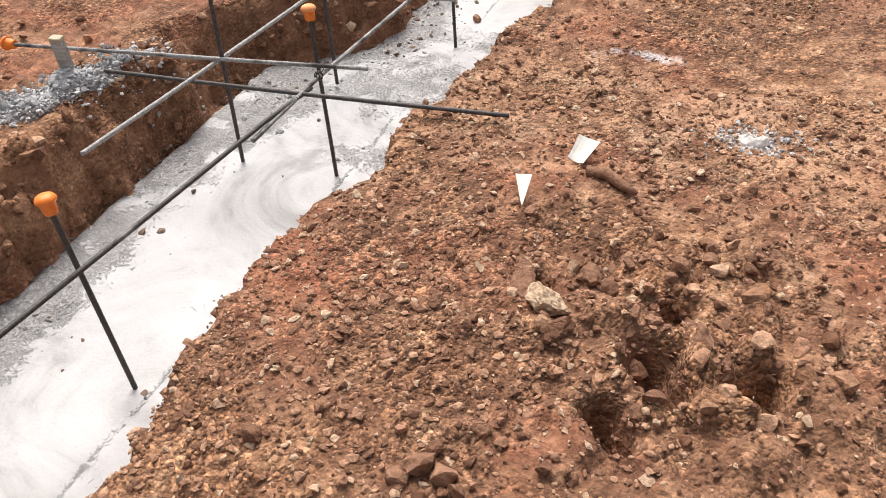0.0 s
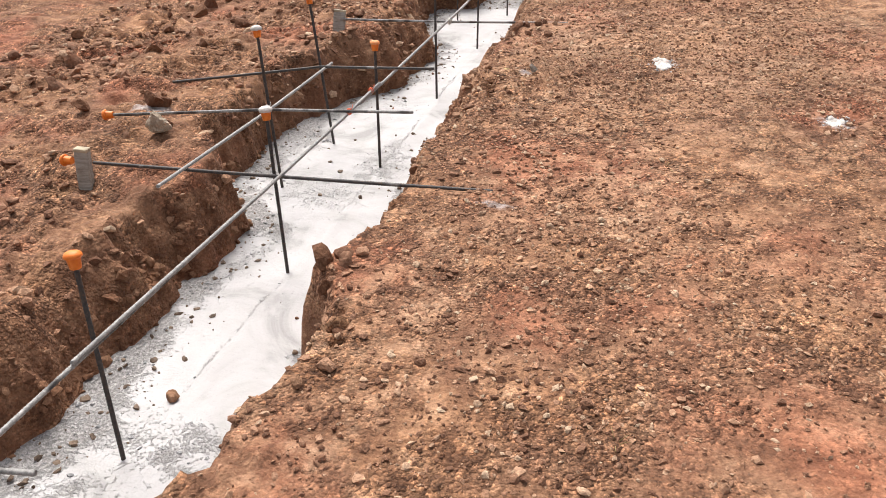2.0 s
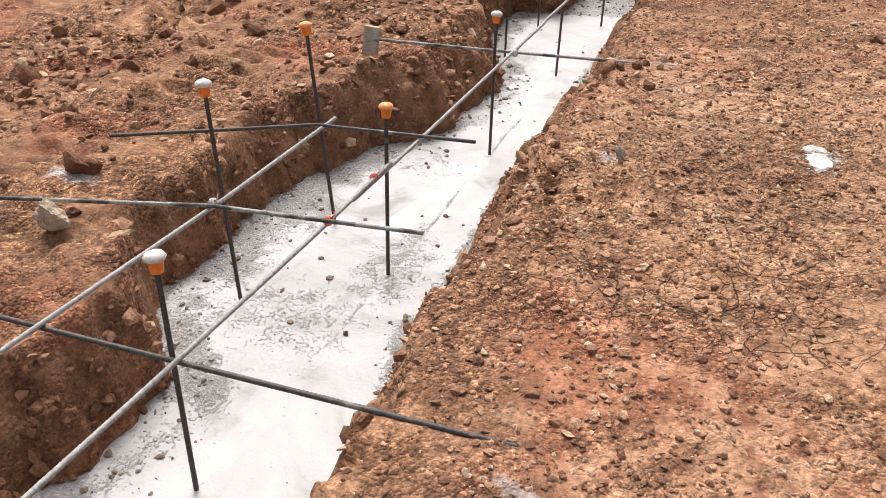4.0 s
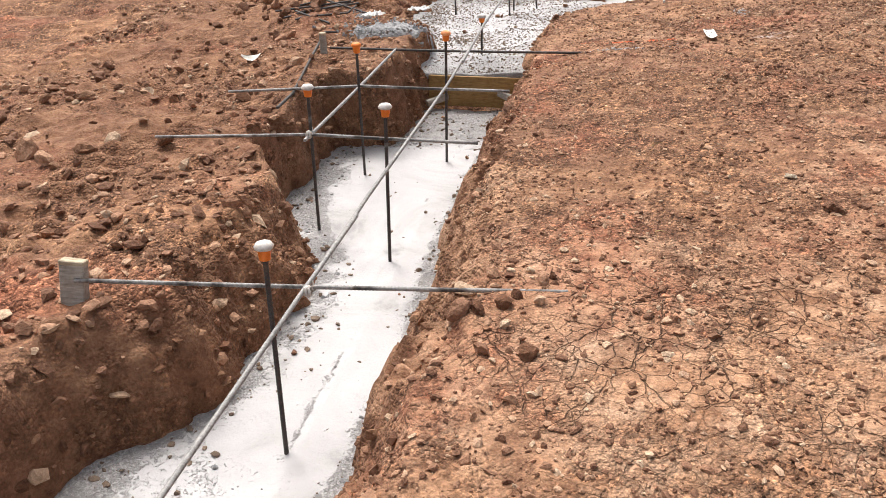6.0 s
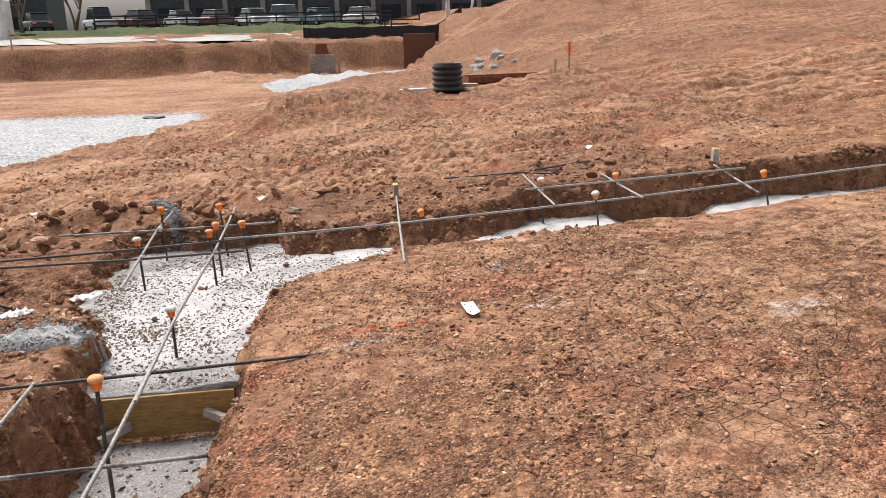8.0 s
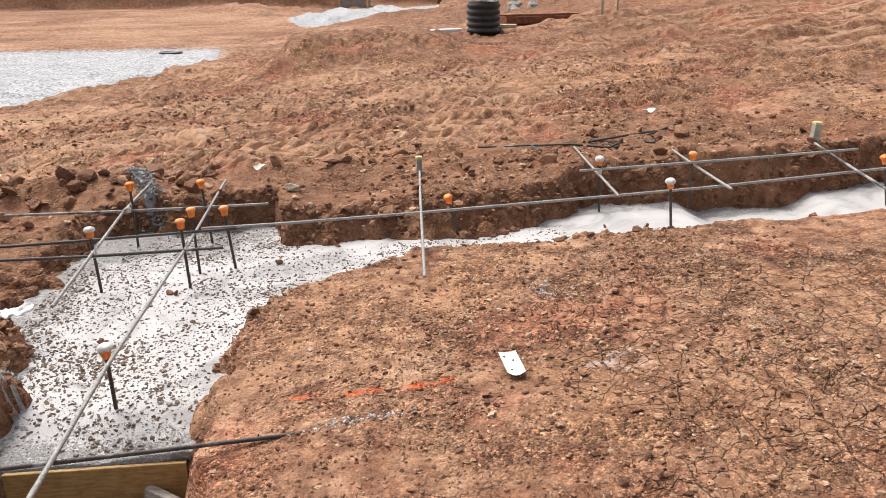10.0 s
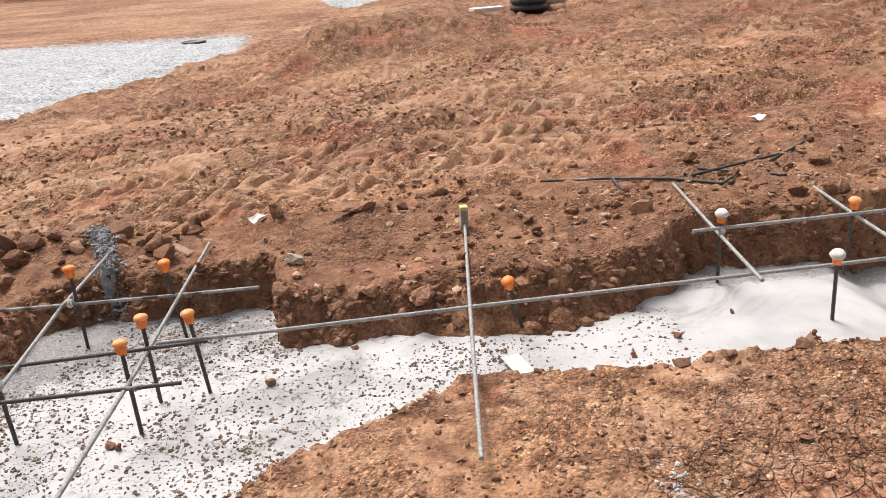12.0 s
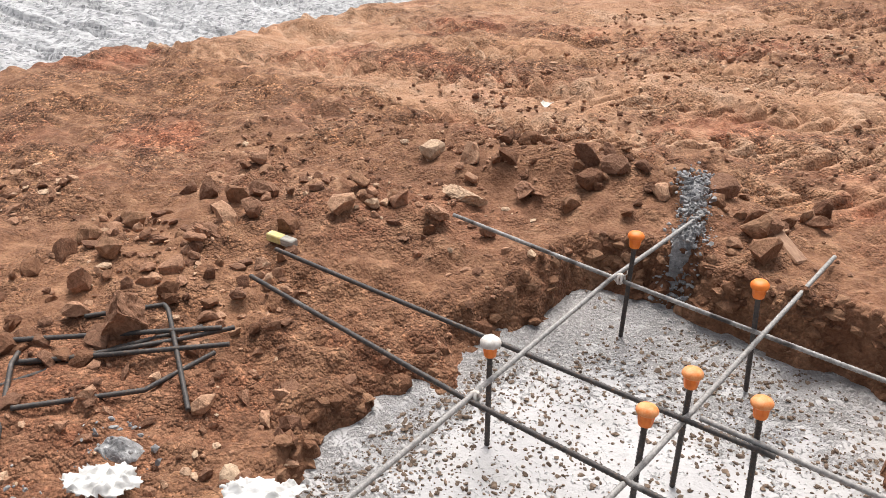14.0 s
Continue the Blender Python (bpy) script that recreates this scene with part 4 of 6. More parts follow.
ICO_F = [(0, k, k % 5 + 1) for k in range(1, 6)] + [(k, k + 5, k % 5 + 1) for k in range(1, 6)] + [(k % 5 + 1, k + 5, k % 5 + 6) for k in range(1, 6)] + [(11, k % 5 + 6, k + 5) for k in range(1, 6)]
rng = np.random.default_rng(7)


OCT_V = [(1, 0, 0), (0, 1, 0), (-1, 0, 0), (0, -1, 0), (0, 0, 1), (0, 0, -1)]
OCT_F = [(0, 1, 4), (1, 2, 4), (2, 3, 4), (3, 0, 4), (1, 0, 5), (2, 1, 5), (3, 2, 5), (0, 3, 5)]


def pebbles(name, x, y, z, size, mat, label, category, flat=0.62, jag=0.42, simple=False):
    """Many small angular stones in one mesh."""
    n = len(x)
    base = np.array(OCT_V if simple else ICO_V, float)
    nv, faces = len(base), OCT_F if simple else ICO_F
    v = base[None] * (1 + jag * rng.uniform(-1, 1, (n, nv, 1)))
    v = v * rng.uniform(0.5, 1.35, (n, 1, 3)) * np.array([1, 1, flat])
    q, tilt = rng.uniform(0, 6.283, n), rng.normal(0, 0.35, n)
    c, s, ct, st = np.cos(q)[:, None], np.sin(q)[:, None], np.cos(tilt)[:, None], np.sin(tilt)[:, None]
    vx, vy, vz = v[..., 0], v[..., 1] * ct - v[..., 2] * st, v[..., 1] * st + v[..., 2] * ct
    v = np.stack([vx * c - vy * s, vx * s + vy * c, vz], -1) * size[:, None, None]
    v = v + np.stack([x, y, z + size * flat * 0.35], -1)[:, None]
    f = (np.array(faces)[None] + nv * np.arange(n)[:, None, None]).reshape(-1, 3)
    me = bpy.data.meshes.new(name)
    me.vertices.add(nv * n)
    me.vertices.foreach_set("co", v.reshape(-1).astype(np.float32))
    me.loops.add(f.size)
    me.loops.foreach_set("vertex_index", f.ravel().astype(np.int32))
    me.polygons.add(len(f))
    me.polygons.foreach_set("loop_start", np.arange(0, f.size, 3, dtype=np.int32))
    me.update(calc_edges=True)
    me.shade_flat()
    me.materials.append(mat)
    return tagged(new(name, me), label, category, kind="stuff")


def scatter(n, x0, x1, y0, y1, clump=0.7, seed=0, open_only=True):
    """Places on the open ground, gathered in drifts."""
    x, y = rng.uniform(x0, x1, n), rng.uniform(y0, y1, n)
    keep = rng.uniform(0, 1, n) < 0.19 + clump * (0.42 + 1.1 * fbm(x, y, 0.9, 2, 91 + seed))
    x, y = x[keep], y[keep]
    if open_only:
        keep = trench(x, y) > 0.25
        x, y = x[keep], y[keep]
    return x, y, land(x, y)


def sizes(n, lo, hi, power=2.5):
    return lo + (hi - lo) * rng.uniform(0, 1, n) ** power


for args, lo, hi, words, simple in (
    ((85000, -1.15, 1.6, 0.2, 12.4, 0.8, 1), 0.003, 0.0115, "fine crumbs of dry clay on the graded pad", True),
    ((30000, -1.15, 1.7, 0.2, 12.4, 1.0, 6), 0.005, 0.0165, "pebbles and small lumps of dry clay on the pad", False),
    ((15000, -1.2, 1.3, -0.2, 2.6, 0.9, 2), 0.004, 0.015, "loose angular clay lumps beside the trench", False),
    ((16000, -4.6, -1.4, 0.5, 12.5, 0.9, 3), 0.007, 0.036, "loose clods and crumbs on the churned bank", False),
    ((19000, -4.0, 4.5, 12.9, 19.0, 0.9, 4), 0.006, 0.025, "loose clods and crumbs on the churned ground", False),
    ((9000, 1.6, 4.5, 3.0, 12.0, 0.9, 5), 0.005, 0.016, "crumbs and pebbles of dry clay on the pad", True),
):
    px, py, pz = scatter(*args)
    pebbles("loose_clay", px, py, pz, sizes(len(px), lo, hi, 3.0), M_CLOD, words, "clay crumbs", simple=simple)


def wall_lumps():
    """Moist blocky clay standing out of the freshly cut trench walls, its colour darkened for their shade."""
    x, y = rng.uniform(-2.2, 4.5, 34000), rng.uniform(0.2, 13.9, 34000)
    f = trench(x, y)
    keep = (f > 0.08) & (f < 0.72) & (rng.uniform(0, 1, 34000) < np.where((x < -1.3) & (y > 6.9) & (y < 8.8), 0.3, 1.0))
    x, y = x[keep], y[keep]
    pebbles("cut_clay", x, y, land(x, y) - 0.012, sizes(len(x), 0.007, 0.034, 2.8), M_MOIST_SHADE, "moist dark red-brown clay lumps in the cut trench walls, shade in their colour", "clay lumps", 0.75, 0.36)
    y = rng.uniform(0.2, 13.5, 5200)
    x = np.interp(y, L_Y, L_X) - rng.uniform(-0.03, 0.13, 5200)
    keep = (trench(x, y) < 0.9) & (rng.uniform(0, 1, 5200) < 0.5)
    pebbles("cut_clay", x[keep], y[keep], land(x, y)[keep] - 0.012, sizes(keep.sum(), 0.006, 0.032, 2.6), M_MOIST_SHADE, "moist blocky clay in the cut trench wall, shade in its colour", "clay lumps", 0.7, 0.36)
    x = rng.uniform(-1.8, 5.0, 2200)
    y = np.interp(x, N_X, N_Y) + rng.uniform(-0.03, 1.0, 2200) * np.interp(x, NW_X, NW_W)
    pebbles("cut_clay", x, y, land(x, y) - 0.012, sizes(2200, 0.007, 0.036, 2.6), M_MOIST_SHADE, "moist blocky clay in the far trench wall, shade in its colour", "clay lumps", 0.7, 0.36)
    x, y = rng.uniform(-2.3, 4.5, 40000), rng.uniform(0.2, 13.9, 40000)
    f = trench(x, y)
    keep = (f > 0.75) & (f < 0.998)
    x, y = x[keep], y[keep]
    pebbles("lip_clay", x, y, land(x, y) - 0.006, sizes(len(x), 0.006, 0.036, 2.6), M_CLOD, "dry clay lumps breaking off along the trench lip", "clay lumps", 0.65, 0.35)


wall_lumps()

# crumbs that fell on the concrete, and the coarse aggregate standing out of the shallow run
px, py = rng.uniform(-1.75, 1.2, 52000), rng.uniform(10.9, 13.4, 52000)
keep = (trench(px, py) < 0.02) & (rng.uniform(0, 1, 52000) < 0.50 + 0.5 * fbm(px, py, 0.35, 2, 95)) & (rng.uniform(0, 1, 52000) < np.interp(px, (-0.4, 0.8), (1.0, 0.45)))
px, py = px[keep], py[keep]
M_AGG = speckle("aggregate", (0.085, 0.056, 0.040), (0.24, 0.170, 0.120), 0.9, 30)
pebbles("aggregate", px, py, concrete_height(px, py)[0], sizes(len(px), 0.0026, 0.0098, 2.6), M_AGG, "dark coarse aggregate standing out of the pale concrete", "aggregate", 0.55)
px, py = rng.uniform(-2.0, -0.7, 5200), rng.uniform(0.3, 10.8, 5200)
near_edge = step(-(px - np.interp(py, L_Y, L_X)), -0.30, -0.05) + step(px - (np.interp(py, R_Y, R_X) - np.interp(py, W_Y, W_X)), -0.12, 0.02) + step(py, 9.9, 10.3)
keep = (trench(px, py) < 0.05) & (rng.uniform(0, 1, 5200) < 0.035 + 0.8 * near_edge)
px, py = px[keep], py[keep]
pebbles("fallen_crumbs", px, py, concrete_height(px, py)[0], sizes(len(px), 0.004, 0.017, 3.0), M_AGG, "soil crumbs and grit fallen on the wet concrete", "crumbs", 0.6)

px, py = rng.uniform(-2.2, -0.7, 26000), rng.uniform(0.3, 10.8, 26000)
keep = (trench(px, py) < 0.05) & (rng.uniform(0, 1, 26000) < 0.5 * concrete_height(px, py)[1] ** 1.5)
px, py = px[keep], py[keep]
pebbles("mortar_grit", px, py, concrete_height(px, py)[0] - 0.002, sizes(len(px), 0.003, 0.013, 2.8), M_WET_SPILL, "grey stones and mortar lumps along the rough concrete edge", "mortar grit", 0.6)

CLODS = []
for k in range(12):
    bm = bmesh.new()
    bmesh.ops.create_icosphere(bm, subdivisions=2 if k < 8 else 4, radius=1.0)
    off = Vector((k * 7.3, k * 2.1, -k * 3.7))
    sq = Vector((rng.uniform(0.8, 1.25), rng.uniform(0.65, 1.0), rng.uniform(0.5, 0.8)))
    cuts = [Vector(rng.normal(0, 1, 3)).normalized() for _ in range(10)]
    for v in bm.verts:
        p = v.co.copy()
        for c in cuts:
            d = p.dot(c)
            if d > 0.5:
                p -= (d - 0.5) * 0.92 * c
        p *= 1 + 0.20 * noise.fractal(v.co * 2.3 + off, 0.7, 2.0, 4)
        v.co = Vector((p.x * sq.x, p.y * sq.y, p.z * sq.z))
    me = bpy.data.meshes.new("clod")
    bm.to_mesh(me)
    bm.free()
    me.materials.append(M_CLOD)
    CLODS.append(me)


# damp clods reuse the wall clay, painted-in wall shade included
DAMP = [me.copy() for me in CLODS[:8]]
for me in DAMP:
    me.materials[0] = M_MOIST_SHADE


def clod(x, y, r, z=None, parent=ground, damp=0.35):
    me = (DAMP if rng.uniform() < damp else CLODS)[int(rng.integers(0, 8))]
    ob = new("clod", me)
    ob.parent = parent
    z = H(x, y) if z is None else z
    ob.matrix_basis = Matrix.LocRotScale((x, y, z + 0.25 * r), Euler((rng.uniform(-0.4, 0.4), rng.uniform(-0.4, 0.4), rng.uniform(0, 6.28))), (r, r, r))
    return ob


def clods(n, x0, x1, y0, y1, lo, hi, damp=0.35):
    for _ in range(n):
        x, y = float(rng.uniform(x0, x1)), float(rng.uniform(y0, y1))
        if trench(np.array([x]), np.array([y]))[0] > 0.6:
            clod(x, y, float(lo + (hi - lo) * rng.uniform(0, 1) ** 2), None, ground, damp)


for x, y, r in ((-0.09, 1.285, 0.042), (0.045, 1.32, 0.048), (0.05, 1.24, 0.032), (0.165, 1.345, 0.045), (-0.03, 1.14, 0.036), (0.115, 1.18, 0.038), (0.26, 1.39, 0.034), (0.11, 1.26, 0.03), (0.03, 1.69, 0.036),
                (-0.35, 0.95, 0.028), (-0.44, 0.84, 0.042), (-0.39, 0.83, 0.045), (-0.47, 0.80, 0.034), (0.13, 1.64, 0.03), (-0.11, 1.36, 0.026), (0.0, 1.51, 0.03), (-0.43, 0.88, 0.026), (-0.15, 1.18, 0.024),
                (0.20, 1.31, 0.024), (-0.06, 1.37, 0.026), (0.02, 1.40, 0.03), (-0.10, 1.49, 0.028), (0.07, 1.46, 0.024), (-0.19, 1.32, 0.022), (0.08, 1.13, 0.026), (-0.35, 0.80, 0.03)):
    clod(x, y, r, None, ground, 0.0)
for x, y, r in ((-2.87, 12.39, 0.05), (-2.49, 12.42, 0.045), (-2.37, 12.44, 0.032), (-2.39, 12.36, 0.028), (-2.31, 12.22, 0.042), (-2.47, 12.29, 0.04), (-2.48, 12.15, 0.046), (-2.48, 12.00, 0.058), (-2.35, 12.01, 0.05), (-2.53, 12.20, 0.04),
                (-2.58, 11.97, 0.05), (-2.51, 11.74, 0.05), (-2.57, 11.70, 0.05), (-2.59, 13.06, 0.052), (-2.30, 13.08, 0.042), (-2.24, 12.94, 0.034), (-2.12, 13.25, 0.05), (-2.58, 13.12, 0.04), (-2.53, 12.93, 0.036),
                (-2.62, 12.12, 0.045), (-2.66, 12.3, 0.04), (-2.70, 12.0, 0.055), (-2.74, 11.85, 0.06), (-2.78, 12.15, 0.05), (-2.44, 12.08, 0.034), (-2.41, 12.16, 0.03), (-2.55, 12.36, 0.035), (-2.66, 12.45, 0.035)):
    clod(x, y, r, None, ground, 0.25)
clods(16, -0.45, 0.40, 0.75, 1.75, 0.012, 0.026)
clods(22, -0.95, -0.2, 0.45, 0.85, 0.016, 0.04)
clods(70, -3.5, -2.5, 11.5, 13.2, 0.03, 0.10, 0.6)
clods(76, -2.9, -1.05, 13.60, 14.25, 0.03, 0.10, 0.75)
clods(90, -4.4, -2.2, 5.5, 9.8, 0.025, 0.095, 0.6)
clods(40, -3.8, -2.05, 9.5, 11.3, 0.025, 0.085, 0.7)
clods(34, -3.2, -2.0, 0.8, 5.5, 0.02, 0.06)
clods(80, -0.8, 3.4, 13.2, 14.6, 0.02, 0.075, 0.75)
clods(55, -0.28, 0.36, 1.02, 1.75, 0.016, 0.042, 0.2)
clods(26, -0.62, -0.1, 1.2, 1.75, 0.012, 0.03, 0.2)
clods(22, -3.0, 4.0, 14.6, 17.5, 0.02, 0.06)
clods(22, -0.70, -0.35, 7.2, 7.75, 0.02, 0.06)
clods(12, -0.80, -0.62, 5.5, 6.3, 0.02, 0.055)
clods(12, -0.80, -0.6, 3.4, 3.9, 0.02, 0.05)
for x, y, r in ((-0.84, 4.09, 0.07), (-0.79, 4.14, 0.05), (-0.80, 4.02, 0.055), (-0.75, 4.08, 0.045), (-0.72, 4.16, 0.04), (-0.70, 6.44, 0.045), (-0.68, 6.40, 0.035)):
    clod(x, y, r)
for x, y, r in ((-1.10, 12.32, 0.030), (-1.06, 12.30, 0.026), (-0.53, 12.63, 0.032), (-1.30, 11.75, 0.028), (-1.18, 11.4, 0.022), (-0.9, 11.9, 0.020), (-1.28, 10.62, 0.02), (-1.22, 10.5, 0.016), (0.94, 12.50, 0.022), (1.15, 12.6, 0.025),
                (1.45, 12.75, 0.02), (-1.33, 3.76, 0.036), (-1.05, 8.25, 0.012), (-0.95, 6.9, 0.02), (-1.1, 4.35, 0.012), (-1.02, 4.45, 0.015), (-0.98, 6.62, 0.016), (-1.36, 7.75, 0.018), (-1.45, 6.95, 0.016), (-1.0, 9.9, 0.02)):
    clod(x, y, r, float(concrete_height(np.array([x]), np.array([y]))[0][0]) + 0.3 * r - 0.004)


def boulder(x, y, r, label, rz=0.0, tall=1.0, tilt=0.0, kind=9, mat=None):
    ob = new("clay_boulder" if mat is None else "stone", CLODS[kind] if mat is None else CLODS[kind].copy())
    if mat is not None:
        ob.data.materials[0] = mat
    ob.matrix_basis = Matrix.LocRotScale((x, y, H(x, y) + 0.32 * r * tall), Euler((radians(tilt), 0, radians(rz))), (r, r, r * tall))
    return tagged(ob, label, "stone" if mat is not None else "clay lump", "loose lumps")


M_PALE_STONE = speckle("pale_stone", (0.34, 0.26, 0.18), (0.52, 0.43, 0.33), 0.9, 20, b_dist=0.006)
M_YELLOW_STONE = speckle("ochre_stone", (0.46, 0.33, 0.14), (0.62, 0.48, 0.24), 0.9, 25, b_dist=0.004)
boulder(-0.33, 1.37, 0.080, "large broken tan clay lump on the dug-over ground", 30, 0.9, 10)
boulder(-0.42, 1.47, 0.075, "flat broken clay slab tipped against a larger lump", 110, 0.5, -25, 10)
boulder(-0.27, 1.28, 0.055, "broken tan clay lump on the dug-over ground", 70, 0.9, 0, 8)
boulder(-2.56, 11.91, 0.098, "tall red-brown clay boulder standing beside bent bars", 40, 2.3, 0, 11)
boulder(-2.40, 13.42, 0.085, "red-brown clay boulder on the spoil heap", 10, 0.9, 0, 10)
boulder(-2.33, 13.15, 0.070, "rounded clay boulder beside a bar end", 200, 0.9, 0, 8)
boulder(-2.22, 13.62, 0.080, "red-brown clay boulder on the spoil heap", 60, 0.9, 0, 11)
boulder(-1.74, 13.86, 0.060, "rounded clay boulder on the spoil heap", 150, 0.9, 0, 9)
boulder(-2.95, 12.45, 0.075, "clay boulder on the churned bank", 80, 0.9, 0, 9)
boulder(-0.20, 14.0, 0.115, "large crumbling clay boulder behind the trench", 20, 0.6, 0, 10)
boulder(0.13, 13.02, 0.10, "clay boulder sitting at the trench edge", 75, 0.7, 10, 8)
boulder(-2.165, 5.21, 0.10, "pale rounded stone on the trench bank", 40, 1.5, 0, 9, M_PALE_STONE)
boulder(-0.565, 6.41, 0.030, "small ochre stone beside the trench", 0, 0.6, 0, 8, M_YELLOW_STONE)
boulder(-0.47, 13.35, 0.06, "pale flat stone on the far lip", 0, 0.9, 40, 8, M_PALE_STONE)
boulder(0.54, 8.52, 0.03, "small pale stone on the pad", 0, 0.7, 0, 8, M_PALE_STONE)
boulder(0.63, 8.24, 0.06, "dark soft clod on the pad", 0, 0.9, 0, 9)

# ---- wood, spills and litter along the trench ----


def stake(x, y, top, rz, label, w=0.045, d=0.035, lean=(0, 0), paint=None, mat=M_GREYWOOD):
    """A short wooden stake driven into the soil, holding a bar end."""
    z = H(x, y)
    ob = thing("wooden_stake", label, "wooden stake", x, y, z, rz, group="wooden stakes")
    m = pose(0, 0, 0, lean[0], lean[1], 0)
    bm = bmesh.new()
    vs = box(bm, 0, 0, (top - z - 0.08) / 2, w, d, top - z + 0.08, 0.003)
    for v in bm.verts:
        if v.co.z > top - z - 0.02:
            v.co.z += 0.006 * math.sin(v.co.x * 200)
    bmesh.ops.transform(bm, matrix=m, verts=bm.verts)
    part("shaft", bm, mat, ob)
    bm = bmesh.new()
    box(bm, 0, 0, top - z + 0.004, w + 0.002, d + 0.002, 0.018, 0.003)
    bmesh.ops.transform(bm, matrix=m, verts=bm.verts)
    part("head", bm, paint or M_LATH, ob, "yellow painted stake head" if paint else "pale splintered stake head")
    return ob


stake(-2.44, 2.08, 0.055, 10, "short pale wooden stake under a bar end")
stake(-2.245, 4.70, 0.035, 8, "grey weathered wooden stake tied to a capped bar", 0.062, 0.04, (-4, 4))
stake(-1.98, 7.40, 0.04, 5, "grey weathered wooden stake tied to a bar end", 0.085, 0.04, (-12, 5))
stake(-2.02, 10.36, 0.10, 0, "pale wooden stake tied to a bar end", 0.04, 0.03)
def fallen_stake(x, y, rz):
    """A stake lying flat on the loose clay, its painted head to the west."""
    ob = thing("wooden_stake", "yellow-topped wooden stake pushed over flat in the soil", "wooden stake", x, y, H(x, y) + 0.035, rz, group="wooden stakes")
    for name, mid, length, m, words in (("head", -0.035, 0.072, M_YELLOW, "yellow painted stake head"), ("shaft", 0.03, 0.06, M_GREYWOOD, "muddy stake shaft")):
        bm = bmesh.new()
        box(bm, mid, 0, 0, length, 0.038, 0.032, 0.004)
        part(name, bm, m, ob, words)


fallen_stake(-2.64, 12.62, 9)
stake(0.375, 13.60, 0.21, 5, "grey wooden stake with a yellow top at a bar end", 0.04, 0.045, (0, 0), M_YELLOW)
stake(3.05, 13.24, 0.44, 0, "grey wooden stake with a pale yellow top", 0.05, 0.05, (0, 4), M_YELLOW)


def end_cap(x, y, z, rz):
    ob = thing("bar_end_cap", "orange plastic safety cap pushed on a bar end", "safety cap", x, y, z)
    add_cap(ob, Matrix.Rotation(radians(rz), 4, "Z") @ Matrix.Rotation(radians(-90), 4, "Y"), "dome")


end_cap(-2.64, 2.055, 0.017, 0)
end_cap(-2.16 - 0.13, 4.70, -0.014, 0)
end_cap(-2.40, 5.205, 0.016, 15)


def ties():
    """Wire ties where bars cross."""
    for x, y, z, mat, words in ((-1.232, 5.50, 0.008, M_STRAKE, "orange wire tie where two bars cross"), (-1.232, 5.86, 0.0, M_STRAKE, "orange wire tie where two bars cross"), (-1.665, 5.46, 0.008, M_CAP_WHITE, "cement-covered tie knot where bars cross"),
                                (-1.60, 8.80, 0.008, M_CAP_WHITE, "cement-covered tie knot where bars cross"), (1.46, 12.95, 0.235, M_CAP_WHITE, "cement-covered tie knot where bars cross"), (-1.465, 13.11, 0.06, M_CAP_WHITE, "cement-covered tie knot where bars cross"),
                                (-1.45, 12.30, 0.055, M_CAP_WHITE, "cement-covered tie knot where bars cross"), (-1.40, 2.22, 0.005, M_STEEL, "black wire tie where two bars cross"), (-1.15, 7.44, -0.005, M_CAP_WHITE, "cement-covered tie knot where bars cross")):
        bm = bmesh.new()
        for k in range(3):
            q = 0.9 * k + 0.5
            ring = [(0.015 * math.cos(j * 0.7) * math.cos(q), 0.015 * math.cos(j * 0.7) * math.sin(q), 0.017 * math.sin(j * 0.7)) for j in range(10)]
            tube(bm, ring, [0.0028 if mat is not M_CAP_WHITE else 0.005] * 10, 5)
        tube(bm, [(0.01, 0, 0.012), (0.018, 0.008, 0.022), (0.016, 0.014, 0.034)], [0.002] * 3, 5)
        ob = part("wire_tie", bm, mat)
        ob.location = (x, y, z)
        tagged(ob, words, "wire tie", "wire ties")


ties()


def form_board():
    """Plywood bulkhead between the two levels, wedged with two short timbers."""
    ob = thing("form_board", "stained plywood bulkhead between two footing levels", "formwork", -1.09, 10.855, -0.5)
    bm = bmesh.new()
    box(bm, 0, 0, 0.10, 0.66, 0.018, 0.22, 0.002)
    part("panel", bm, M_PLY, ob)
    for x, rz, z in ((-0.26, -38, 0.045), (0.25, 28, 0.085)):
        bm = bmesh.new()
        box(bm, 0, 0, 0, 0.17, 0.036, 0.045, 0.003, Matrix.Translation((x, -0.05, z)) @ Euler((0, radians(-10 if x < 0 else 12), radians(-rz))).to_matrix().to_4x4())
        part("wedge", bm, M_GREYWOOD, ob, "grey offcut wedging the board")


form_board()


